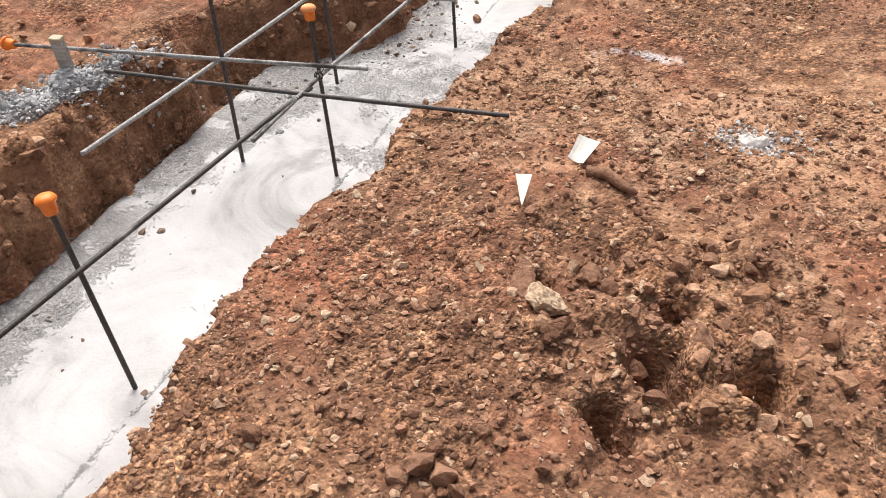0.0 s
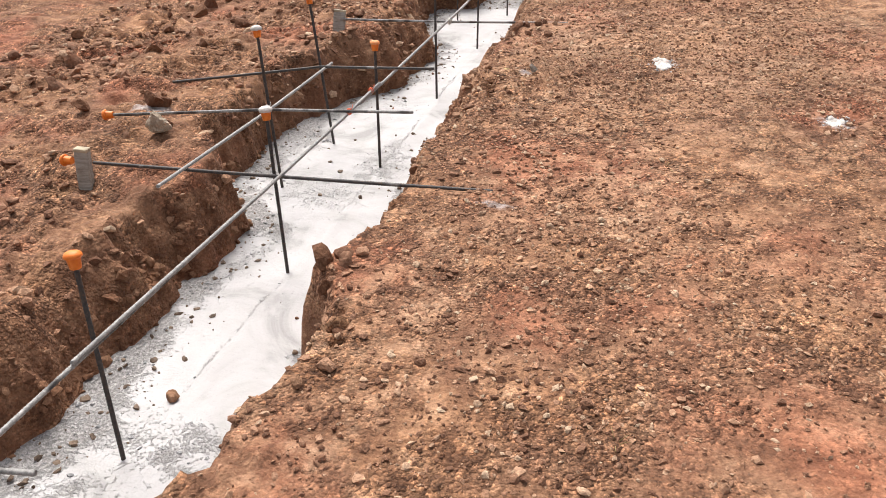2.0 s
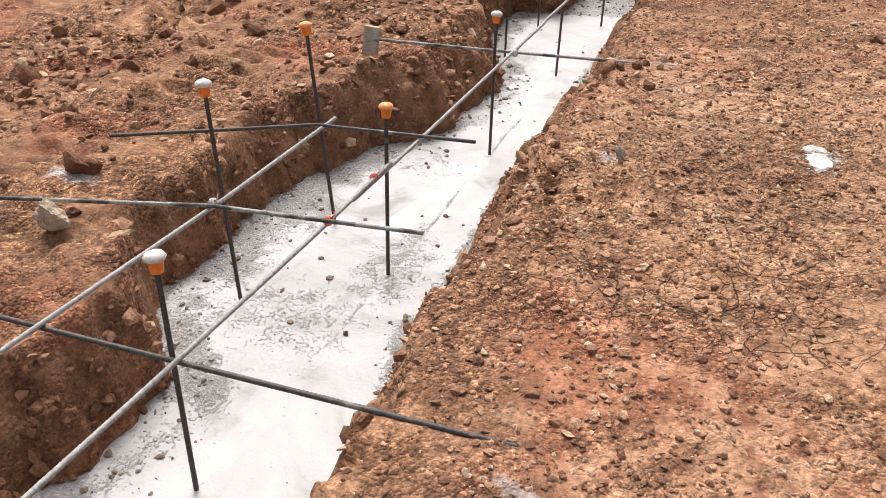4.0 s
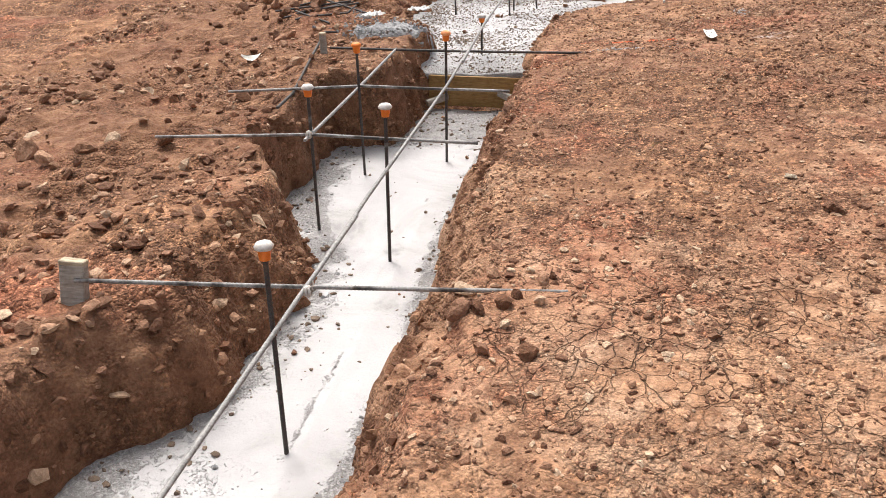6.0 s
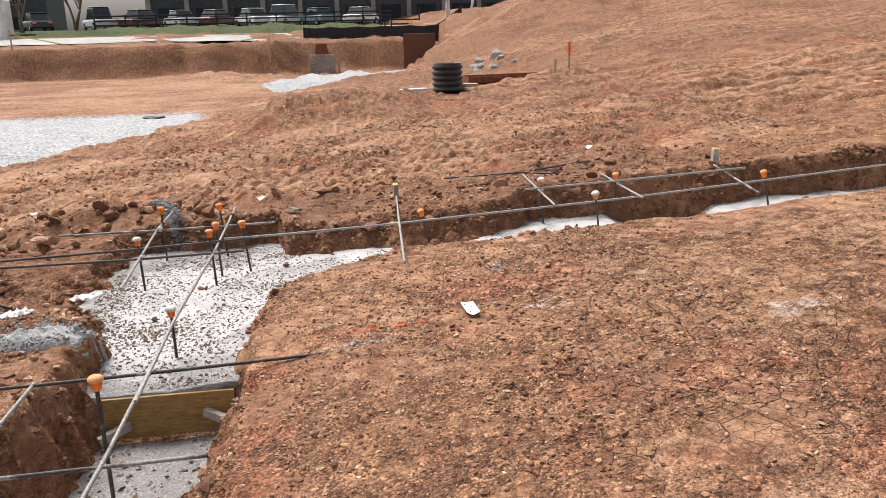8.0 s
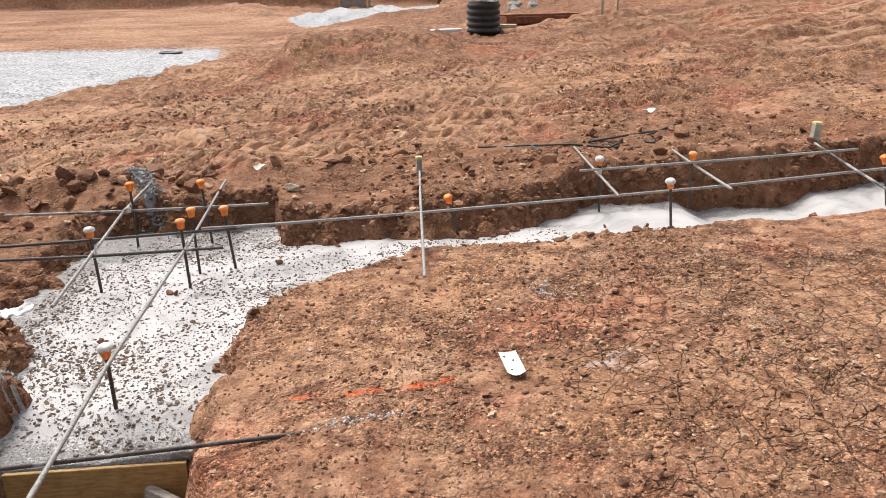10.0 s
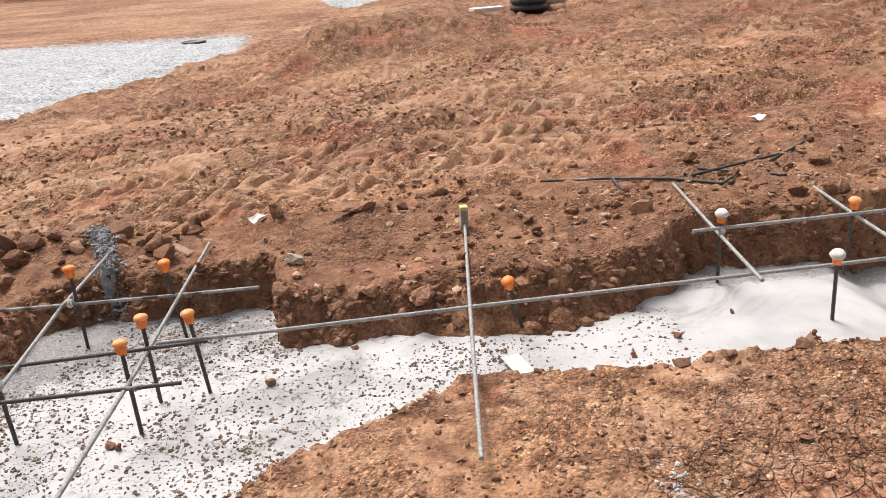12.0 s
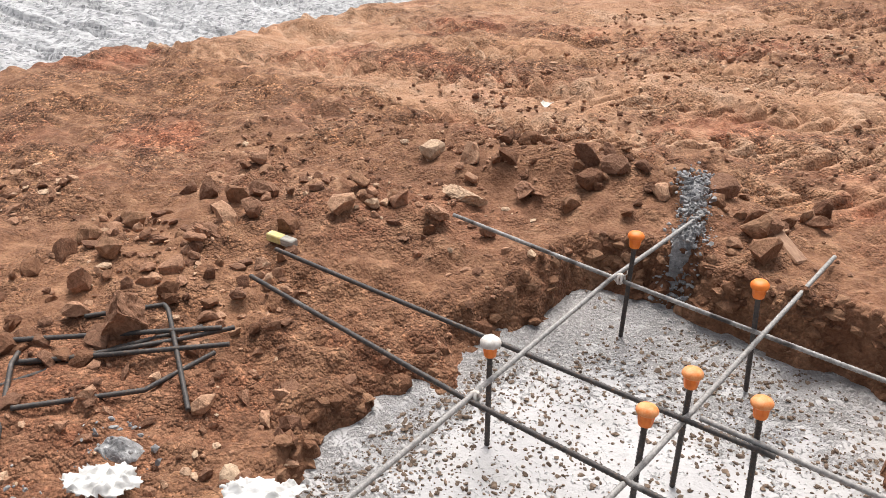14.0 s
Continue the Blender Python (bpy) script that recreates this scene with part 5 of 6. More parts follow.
def spill(x, y, rx, ry, rz, h, label, mat=M_SPILL, grit=0.012, seed=1):
    """A heap of set mortar with a lumpy top and ragged rim."""
    bm = bmesh.new()
    n, rings = 40, 14
    c, s = math.cos(radians(rz)), math.sin(radians(rz))
    z0 = H(x, y)
    grid = []
    for i in range(rings + 1):
        row = []
        for j in range(n):
            q, r = 2 * math.pi * j / n, i / rings
            edge = 1 + 0.28 * noise.noise(Vector((math.cos(q) * 1.6, math.sin(q) * 1.6, seed)))
            u, v = rx * r * edge * math.cos(q), ry * r * edge * math.sin(q)
            wx, wy = x + u * c - v * s, y + u * s + v * c
            row.append((wx, wy, r))
        grid.append(row)
    gx, gy = np.array([[p[0] for p in row] for row in grid]), np.array([[p[1] for p in row] for row in grid])
    gz = land(gx, gy)
    rows = []
    for i, row in enumerate(grid):
        vs = []
        for j, (wx, wy, r) in enumerate(row):
            up = h * (1 - r**2.2) + grit * (noise.fractal(Vector((wx * 28, wy * 28, seed)), 0.8, 2.0, 4)) * (1.2 - r) - 0.012 * (r > 0.99)
            vs.append(bm.verts.new((wx - x, wy - y, gz[i, j] - z0 + up)))
        rows.append(vs)
    for p, q in zip(rows, rows[1:]):
        for j in range(n):
            if p[j].is_valid:
                bm.faces.new((p[j], q[j], q[(j + 1) % n], p[(j + 1) % n]))
    bmesh.ops.remove_doubles(bm, verts=bm.verts, dist=0.0005)
    bmesh.ops.recalc_face_normals(bm, faces=bm.faces)
    for f in bm.faces:
        f.smooth = True
    ob = part("mortar_spill", bm, mat)
    ob.location = (x, y, z0)
    return tagged(ob, label, "mortar spill", "mortar spills")


spill(-2.43, 2.0, 0.36, 0.075, 68, 0.05, "grey set mortar spilled along the trench bank", seed=1)
spill(-2.36, 1.22, 0.16, 0.09, 60, 0.035, "grey set mortar lump on the trench bank", seed=3)
spill(-1.78, 11.22, 0.34, 0.13, -12, 0.06, "heap of grey crushed mortar beside the trench", M_WET_SPILL, grit=0.02, seed=4)
spill(-1.60, 13.98, 0.26, 0.042, 112, 0.04, "narrow grey mortar run over the spoil heap", M_WET_SPILL, grit=0.016, seed=5)
spill(-1.46, 13.60, 0.13, 0.04, 105, 0.035, "narrow grey mortar run down the trench wall", M_WET_SPILL, grit=0.016, seed=6)
spill(0.085, 2.27, 0.055, 0.036, 10, 0.024, "pale cement dump dried on the pad", M_CAP_WHITE, 0.03, 7)
spill(0.33, 6.62, 0.05, 0.07, 20, 0.018, "pale cement dump dried on the pad", M_CAP_WHITE, 0.01, 8)
spill(0.31, 6.72, 0.045, 0.025, 0, 0.01, "thin pale cement smear on the pad", M_CAP_WHITE, 0.008, 9)
spill(1.12, 5.74, 0.045, 0.05, 0, 0.012, "pale cement dump dried on the pad", M_CAP_WHITE, 0.01, 10)
def mortar_crumbs():
    """Grey and white crumbs round the spills."""
    spots = ((-2.43, 2.0, 0.40, 0.10, 68, 2600), (-2.36, 1.22, 0.16, 0.10, 60, 260), (-1.78, 11.22, 0.36, 0.15, -12, 1100), (-1.60, 13.98, 0.28, 0.07, 112, 900), (-1.44, 13.57, 0.2, 0.07, 105, 500),
             (0.085, 2.27, 0.15, 0.09, 10, 480), (0.33, 6.62, 0.09, 0.10, 20, 160), (1.12, 5.74, 0.07, 0.07, 0, 90), (0.72, 3.14, 0.22, 0.04, -5, 50), (-0.10, 10.58, 0.24, 0.03, 8, 160), (0.75, 11.5, 0.05, 0.1, 0, 60), (-2.1, 11.62, 0.12, 0.08, 0, 40))
    xs, ys = [], []
    for x, y, rx, ry, rz, n in spots:
        u, v = rng.normal(0, 0.5, n) * rx, rng.normal(0, 0.5, n) * ry
        c, s = math.cos(radians(rz)), math.sin(radians(rz))
        xs.append(x + u * c - v * s)
        ys.append(y + u * s + v * c)
    x, y = np.concatenate(xs), np.concatenate(ys)
    m = speckle("mortar_crumb", (0.26, 0.255, 0.255), (0.52, 0.51, 0.505), 0.9, 40, c3=(0.70, 0.69, 0.68))
    z = land(x, y) + rng.uniform(0.0, 0.05, len(x)) * (x < -1)
    r = sizes(len(x), 0.003, 0.013, 2.4) * np.where(x > -1, 0.65, 1.0)
    wet = (y > 10.8) & (x < -1)
    pebbles("mortar_crumbs", x[~wet], y[~wet], z[~wet], r[~wet], m, "pale grey and white mortar crumbs round dried spills", "mortar crumbs", 0.8, 0.45)
    pebbles("mortar_crumbs", x[wet], y[wet], z[wet], r[wet], M_WET_SPILL, "dark grey mortar crumbs round damp spills", "mortar crumbs", 0.8, 0.45)


mortar_crumbs()
for _ in range(5):
    x = float(rng.uniform(-0.5, 1.1))
    clod(x, float(rng.uniform(12.93, 13.16)), float(rng.uniform(0.03, 0.075)))
for x, y, rx, seed in ((-1.62, 11.35, 0.05, 11), (-2.02, 11.3, 0.05, 12), (-2.1, 11.62, 0.07, 13)):
    spill(x, y, rx, rx * 0.6, 30, 0.02, "small lump of grey mortar on the bank", M_WET_SPILL, seed=seed)


def card(x, y, w, h, rz, label, curl=0.02, tilt=0.0, mat=M_CARD, name="paper_scrap", cut=0.0, holes=False):
    """A stiff bent scrap with thickness."""
    bm = bmesh.new()
    n, t = 7, 0.0012
    rows = []
    for side in (t, 0.0):
        grid = []
        for i in range(n):
            row = []
            for j in range(n):
                u, v = i / (n - 1) - 0.5, j / (n - 1) - 0.5
                ww = w * (1 - cut * (v + 0.5))
                row.append(bm.verts.new((u * ww, v * h, curl * (u * u * 4 + 0.5 * v * v) + 0.3 * curl * math.sin(5 * u + 3 * v) + side + 0.004)))
            grid.append(row)
        rows.append(grid)
    a, b = rows
    for i in range(n - 1):
        for j in range(n - 1):
            bm.faces.new((a[i][j], a[i + 1][j], a[i + 1][j + 1], a[i][j + 1]))
            bm.faces.new((b[i][j], b[i][j + 1], b[i + 1][j + 1], b[i + 1][j]))
    rim = [(i, 0) for i in range(n)] + [(n - 1, j) for j in range(1, n)] + [(i, n - 1) for i in range(n - 2, -1, -1)] + [(0, j) for j in range(n - 2, 0, -1)]
    for (i, j), (k, m) in zip(rim, rim[1:] + rim[:1]):
        bm.faces.new((a[i][j], b[i][j], b[k][m], a[k][m]))
    ob = part(name, bm, mat)
    ob.matrix_basis = pose(x, y, H(x, y) + 0.008 + 0.5 * h * math.sin(radians(abs(tilt))), tilt, 0, rz)
    if holes:
        for u, v in ((-0.25, 0.3), (0.15, 0.1), (-0.1, -0.25)):
            bm = bmesh.new()
            lathe(bm, [(0.004, 0.0), (0.004, 0.002)], 10)
            dot = part("nail_hole", bm, M_TYRE, ob, "dark nail hole")
            dot.location = (u * w, v * h, 0.0065 + curl * (u * u * 4 + 0.5 * v * v) + 0.3 * curl * math.sin(5 * u + 3 * v))
    return tagged(ob, label, "litter", "litter")


card(-0.39, 2.03, 0.055, 0.085, -18, "torn white card standing in the loose clay", 0.01, 30, cut=-0.35)
card(-0.505, 1.77, 0.006, 0.10, 14, "pointed white card scrap lying on loose clay", 0.006, 22, cut=-7.0)
card(0.465, 10.80, 0.068, 0.16, 2, "white plastic tag with nail holes on the pad", 0.010, 3, holes=True)
card(-0.76, 14.12, 0.075, 0.09, -30, "white paper scrap on the churned ground", 0.02, 8)
card(2.5, 14.9, 0.10, 0.07, 20, "pale paper scrap on the churned ground", 0.02, 6)
card(-0.42, 6.37, 0.03, 0.05, 80, "small grey torn scrap stuck in the soil", 0.02, 50, M_GREYWOOD)
card(-2.95, 14.9, 0.07, 0.05, 15, "white paper scrap on the churned ground", 0.02, 5)
card(-2.56, 10.42, 0.13, 0.05, 20, "crumpled white paper scrap on the trench bank", 0.03, 10)


def film(x, y, w, h, rz, label, seed):
    """Crumpled plastic sheeting."""
    bm = bmesh.new()
    n = 26
    g = []
    for i in range(n):
        row = []
        for j in range(n):
            u, v = i / (n - 1) - 0.5, j / (n - 1) - 0.5
            k = 1 + 0.25 * noise.noise(Vector((u * 4, v * 4, seed)))
            q = noise.fractal(Vector((u * 5, v * 5, seed + 3)), 0.9, 2.0, 3)
            row.append(bm.verts.new((u * w * k, v * h * k, 0.02 + 0.035 * abs(q) + 0.03 * max(0, 0.5 - math.hypot(u, v)))))
        g.append(row)
    for i in range(n - 1):
        for j in range(n - 1):
            u, v = (i + 0.5) / (n - 1) - 0.5, (j + 0.5) / (n - 1) - 0.5
            if math.hypot(u, v) < 0.46 + 0.12 * noise.noise(Vector((math.atan2(u, v) * 1.5, seed, 0))):
                f = bm.faces.new((g[i][j], g[i + 1][j], g[i + 1][j + 1], g[i][j + 1]))
                f.smooth = True
    bmesh.ops.delete(bm, geom=[v for v in bm.verts if not v.link_faces], context="VERTS")
    # the sheet drapes over the ground below it
    c, s, z0 = math.cos(radians(rz)), math.sin(radians(rz)), H(x, y)
    for v in bm.verts:
        v.co.z += max(H(x + v.co.x * c - v.co.y * s, y + v.co.x * s + v.co.y * c), -0.05) - z0
    ob = part("plastic_sheet", bm, M_FILM)
    ob.matrix_basis = pose(x, y, H(x, y) + 0.005, 0, 0, rz)
    mod = ob.modifiers.new("thickness", "SOLIDIFY")
    mod.thickness = 0.0015
    return tagged(ob, label, "litter", "litter")


ob = card(0.47, 12.52, 0.075, 0.17, 15, "torn pale paper sheet stuck on wet concrete", 0.012, 0)
ob.location.z = float(concrete_height(np.array([0.47]), np.array([12.52]))[0][0]) + 0.012
film(-1.98, 11.51, 0.20, 0.12, 40, "crumpled white plastic sheet lying on the bank", 1)
film(-1.66, 11.745, 0.22, 0.10, 40, "crumpled white plastic sheet at the trench edge", 2)

LOOSE = "loose bent steel rebar lying on the ground"
for corners in (
    ((-2.80, 11.54, -0.02), (-2.34, 12.12, -0.045)), ((-2.62, 11.60, -0.035), (-2.26, 12.09, -0.055)), ((-2.43, 11.49, -0.075), (-2.28, 11.80, -0.075), (-2.27, 12.04, -0.065)),
    ((-2.70, 11.85, -0.075), (-2.57, 12.06, -0.03), (-2.53, 12.05, -0.03), (-2.12, 11.84, -0.085)), ((-2.66, 11.62, -0.03), (-2.62, 11.58, -0.03), (-2.30, 11.38, -0.09)),
    ((-2.72, 11.50, -0.06), (-2.52, 11.75, -0.065), (-2.40, 12.0, -0.06), (-2.33, 12.16, -0.06)), ((-2.60, 11.45, -0.06), (-2.50, 11.85, -0.07), (-2.42, 12.10, -0.068)),
    ((-2.1, 10.92, -0.02), (-2.16, 10.84, 0.0), (-2.08, 10.3, -0.05), (-1.97, 9.6, -0.06), (-1.94, 9.27, -0.03)),
):
    lift = [H(c[0], c[1]) for c in corners]
    rebar([(x, y, max(z, g + 0.011)) for (x, y, z), g in zip(corners, lift)], LOOSE, M_STEEL, sag=0.0, group="loose bent bars")
for corners in (((0.89, 14.20), (1.26, 14.02), (1.50, 13.78), (1.74, 13.62), (1.86, 13.70)), ((1.78, 13.62), (2.43, 14.12)), ((1.60, 13.78), (1.66, 14.06), (1.80, 13.98), (2.05, 13.56)), ((1.26, 13.98), (1.24, 13.70)), ((1.62, 13.74), (1.95, 13.85), (2.2, 13.95))):
    rebar([(x, y, H(x, y) + 0.014) for x, y in corners], LOOSE, M_STEEL, sag=0.0, group="loose bent bars")
bm = bmesh.new()
box(bm, 0, 0, 0, 0.30, 0.05, 0.02, 0.006, pose(0, 0, 0, 10, 8, 0))
ob = part("wood_scrap", bm, wood_material("muddy_wood", (0.24, 0.12, 0.07), (0.38, 0.22, 0.13)))
ob.matrix_basis = pose(-1.17, 13.82, H(-1.17, 13.82) + 0.025, 0, 0, -40)
tagged(ob, "muddy split wood scrap on the spoil heap", "wood scrap")
bm = bmesh.new()
tube(bm, [(0, 0, 0.01), (0.06, 0.01, 0.016), (0.12, -0.012, 0.012), (0.17, -0.02, 0.006)], [0.016, 0.018, 0.015, 0.008], 9)
ob = part("dead_root", bm, M_CLOD)
ob.matrix_basis = pose(-0.36, 1.95, H(-0.36, 1.95) + 0.004, 0, 0, -15)
tagged(ob, "short muddy root lying in loose clay", "root")


def tuft(x, y, label, n=26, h=0.05, r=0.03):
    bm = bmesh.new()
    for _ in range(n):
        q, d = rng.uniform(0, 6.28), rng.uniform(0.3, 1.0)
        bx, by = r * 0.3 * math.cos(q), r * 0.3 * math.sin(q)
        ex, ey, ez = r * 1.8 * d * math.cos(q), r * 1.8 * d * math.sin(q), h * rng.uniform(0.3, 1.0)
        tube(bm, [(bx, by, 0), ((bx + ex) / 2, (by + ey) / 2, ez * 0.75), (ex, ey, ez)], [0.0016, 0.0012, 0.0004], 4)
    ob = part("straw_tuft", bm, M_BUSH)
    ob.location = (x, y, H(x, y))
    tagged(ob, label, "straw", "dry straws")


for x, y in ((0.21, 3.35), (-0.02, 8.05), (0.0, 8.9), (0.35, 5.1), (-0.35, 10.9)):
    tuft(x, y, "few dry straw stalks lying on the pad", 4, 0.02, 0.04)

# ---- the far side of the site ----


def corrugated_pipe(x, y):
    ob = thing("drain_pipe", "short black corrugated plastic drain pipe standing upright", "drain pipe", x, y, H(x, y))
    ob.scale = (1.25, 1.25, 1.3)
    prof = [(0.20, 0.0)]
    for k in range(5):
        z = 0.02 + 0.085 * k
        prof += [(0.225, z), (0.25, z + 0.012), (0.25, z + 0.05), (0.225, z + 0.062)]
    prof += [(0.235, 0.45), (0.20, 0.45), (0.195, 0.30), (0.195, 0.05)]
    bm = bmesh.new()
    lathe(bm, prof, 28)
    part("wall", bm, M_PIPE, ob)
    for k in range(3):
        bm = bmesh.new()
        box(bm, 0.252, 0.06, 0.10 + 0.085 * k, 0.012, 0.05, 0.02, 0.003)
        part("sticker", bm, M_WHITE, ob, "white mark on a rib")


corrugated_pipe(2.47, 23.4)


def steel_tray(x, y, rz):
    ob = thing("steel_tray", "shallow rusty steel tray lying on the ground", "steel tray", x, y, H(x, y) + 0.03, rz)
    bm = bmesh.new()
    box(bm, 0, 0, 0.02, 2.3, 0.8, 0.03, 0.004)
    part("floor_plate", bm, M_RUST, ob)
    for cx, cy, sx, sy in ((0, -0.39, 2.3, 0.03), (0, 0.39, 2.3, 0.03), (-1.135, 0, 0.03, 0.75), (1.135, 0, 0.03, 0.75)):
        bm = bmesh.new()
        box(bm, cx, cy, 0.09, sx, sy, 0.12, 0.004)
        part("side_rail", bm, M_RUST, ob)


steel_tray(4.2, 25.3, 12)
for x, y, sx, rz in ((1.85, 24.0, 0.6, 20), (2.95, 23.8, 0.45, -20)):
    bm = bmesh.new()
    box(bm, 0, 0, 0.04, sx, 0.22, 0.06, 0.006)
    ob = part("plank", bm, M_LATH if x > 2 else M_WHITE)
    ob.matrix_basis = pose(x, y, H(x, y), 0, 0, rz)
    tagged(ob, "pale plank beside the black pipe" if x > 2 else "white painted board beside the black pipe", "plank")


def survey_stake(x, y, h, mat, label):
    ob = thing("survey_stake", label, "survey stake", x, y, H(x, y))
    bm = bmesh.new()
    box(bm, 0, 0, h * 0.25, 0.05, 0.02, h * 0.5 + 0.1, 0.003)
    part("shaft", bm, M_LATH, ob)
    bm = bmesh.new()
    box(bm, 0, 0, h * 0.75, 0.055, 0.024, h * 0.5, 0.003)
    part("flag_end", bm, mat, ob, "painted upper half")


survey_stake(5.40, 24.5, 0.6, M_STRAKE, "thin survey stake with an orange upper half on the slope")
survey_stake(5.05, 24.4, 0.32, M_LATH, "thin pale survey stake on the slope")
bm = bmesh.new()
tube(bm, [(0, 0, -0.05), (-0.02, 0, 0.9), (-0.04, 0, 1.95)], [0.055, 0.055, 0.055], 12)
ob = part("white_pipe", bm, M_WHITE)
ob.location = (-9.9, 27.7, -0.7)
tagged(ob, "upright white plastic pipe standing in the gravel", "marker pipe")
bm = bmesh.new()
lathe(bm, [(0.30, 0.0), (0.31, 0.03), (0.30, 0.045), (0.26, 0.045), (0.25, 0.03), (0.05, 0.03)], 28)
ob = part("manhole_cover", bm, M_PIPE)
ob.location = (-4.76, 30.9, H(-4.76, 30.9) + 0.01)
tagged(ob, "round black manhole cover set in crushed stone", "manhole cover")
bm = bmesh.new()
for k in range(16):
    r = float(rng.uniform(0.08, 0.28))
    res = bmesh.ops.create_icosphere(bm, subdivisions=1, radius=r)
    x, y = float(rng.normal(0, 0.45)), float(rng.normal(0, 0.6))
    for v in res["verts"]:
        v.co = v.co * float(rng.uniform(0.75, 1.2)) + Vector((x, y, H(5.0 + x, 31.5 + y) - H(5.0, 31.5)))
ob = part("concrete_rubble", bm, M_CAST)
ob.location = (5.0, 31.5, H(5.0, 31.5))
tagged(ob, "heap of pale broken concrete on the slope", "rubble", kind="stuff")


def headwall():
    z = H(0.9, 54.5)
    ob = thing("headwall", "grey concrete drain headwall against the cut bank", "headwall", 0.4, 55.4, z)
    bm = bmesh.new()
    box(bm, 0, 0, 0.45, 1.5, 0.5, 1.1, 0.03)
    part("base_block", bm, M_CAST, ob)
    bm = bmesh.new()
    vs = box(bm, 0, 0, 1.3, 0.8, 0.4, 0.65, 0.02)
    for v in bm.verts:
        if v.co.z > 1.4:
            v.co.x *= 0.8
    part("upper_block", bm, M_RUST, ob, "reddish upper block")
    bm = bmesh.new()
    box(bm, 0.95, -0.1, 0.3, 0.12, 0.3, 0.9, 0.02)
    part("wing", bm, M_CAST, ob)


headwall()
# dark brown panel stands in for the shade of a boarded recess
bm = bmesh.new()
box(bm, 0, 0, 1.0, 1.9, 0.12, 2.0, 0.02)
ob = part("recess_panel", bm, wood_material("recess_board", (0.10, 0.045, 0.025), (0.18, 0.085, 0.05)))
ob.matrix_basis = pose(6.1, 55.0, H(6.1, 54.0) - 0.1, 0, 0, 0)
tagged(ob, "dark brown panel standing in for a shaded, boarded recess in the bank", "shoring panel")

# road on the verge
rx, ry = axis([(-120, 7, 1.0)]), axis([(59.5, 65.6, 0.5)])
gx, gy = np.meshgrid(rx, ry)
road, _ = sheet("road", rx, ry, plain(gx, gy) + 0.05, M_ROAD)
tagged(road, "pale concrete road beyond the cut bank", "road", kind="structure")


def rail_fence(x0, x1, y, panels):
    ob = thing("rail_fence", "long black metal rail fence beside a car park", "fence", x0, y, 0)
    w = (x1 - x0) / panels
    for k in range(panels + 1):
        z = float(plain(np.array([x0 + k * w]), np.array([y]))[0])
        bm = bmesh.new()
        box(bm, k * w, 0, z + 0.55, 0.12, 0.12, 1.2, 0.01)
        part("post", bm, M_SILT, ob)
        if k < panels:
            for h in (0.35, 0.7, 1.05):
                bm = bmesh.new()
                box(bm, (k + 0.5) * w, 0, z + h, w, 0.05, 0.12, 0.01)
                part("rail", bm, M_SILT, ob)


rail_fence(-17, 9, 76.5, 11)


def car(x, y, rz, mat, label, long=4.3, tall=1.5):
    """A parked car: pressed body, glazed cabin, wheels, lamps."""
    z = float(plain(np.array([x]), np.array([y]))[0]) + 0.02
    ob = thing("parked_car", label, "car", x, y, z, rz, group="parked cars")
    bm = bmesh.new()
    vs = box(bm, 0, 0, 0.58, long, 1.75, 0.62, 0.12)
    for v in bm.verts:
        if v.co.z > 0.7:
            v.co.x *= 0.96
            v.co.y *= 0.94
    part("body", bm, mat, ob)
    bm = bmesh.new()
    box(bm, -0.15, 0, 0.89 + (tall - 0.95) / 2, long * 0.55, 1.5, tall - 0.9, 0.08)
    for v in bm.verts:
        if v.co.z > 1.2:
            v.co.x = -0.15 + (v.co.x + 0.15) * 0.72
            v.co.y *= 0.85
    part("cabin", bm, M_GLASS, ob, "dark tinted glass")
    bm = bmesh.new()
    box(bm, -0.15, 0, tall, long * 0.40, 1.25, 0.06, 0.025)
    part("roof", bm, mat, ob)
    for sx in (-1, 1):
        for sy in (-1, 1):
            bm = bmesh.new()
            lathe(bm, [(0.20, -0.09), (0.31, -0.10), (0.33, -0.07), (0.33, 0.07), (0.31, 0.10), (0.20, 0.09)], 18)
            wh = part("wheel", bm, M_TYRE, ob)
            wh.matrix_basis = pose(sx * long * 0.31, sy * 0.80, 0.33, 90, 0, 0)
            bm = bmesh.new()
            lathe(bm, [(0.18, -0.095), (0.19, 0.095), (0.05, 0.10)], 14)
            part("rim", bm, M_CAR[0], wh)
        for sy in (-0.6, 0.6):
            bm = bmesh.new()
            box(bm, sx * (long / 2 - 0.02), sy, 0.68, 0.06, 0.32, 0.12, 0.02)
            part("lamp", bm, M_WHITE if sx > 0 else M_STRAKE, ob, "headlight" if sx > 0 else "tail light")


for k, (x, c, words, long, tall) in enumerate(((-17.6, 0, "pale silver van parked behind the rail fence", 4.6, 1.9), (-14.2, 2, "dark maroon car parked behind the rail fence", 4.4, 1.6), (-11.0, 0, "silver car parked behind the rail fence", 4.3, 1.5), (-8.0, 2, "maroon car parked behind the rail fence", 4.3, 1.5),
                                               (-5.0, 1, "white car parked behind the rail fence", 4.4, 1.55), (-2.2, 1, "white pickup parked behind the rail fence", 4.9, 1.8), (0.6, 4, "teal car parked behind the rail fence", 4.3, 1.5), (4.4, 1, "white car parked behind the dark screen", 4.3, 1.5), (-22.5, 3, "dark car parked far across the road", 4.3, 1.5), (7.4, 0, "silver car parked behind the dark screen", 4.3, 1.5))):
    car(x, 80.5 + 0.4 * (k % 2), 62 if k % 2 else 118, M_CAR[c], words, long, tall)


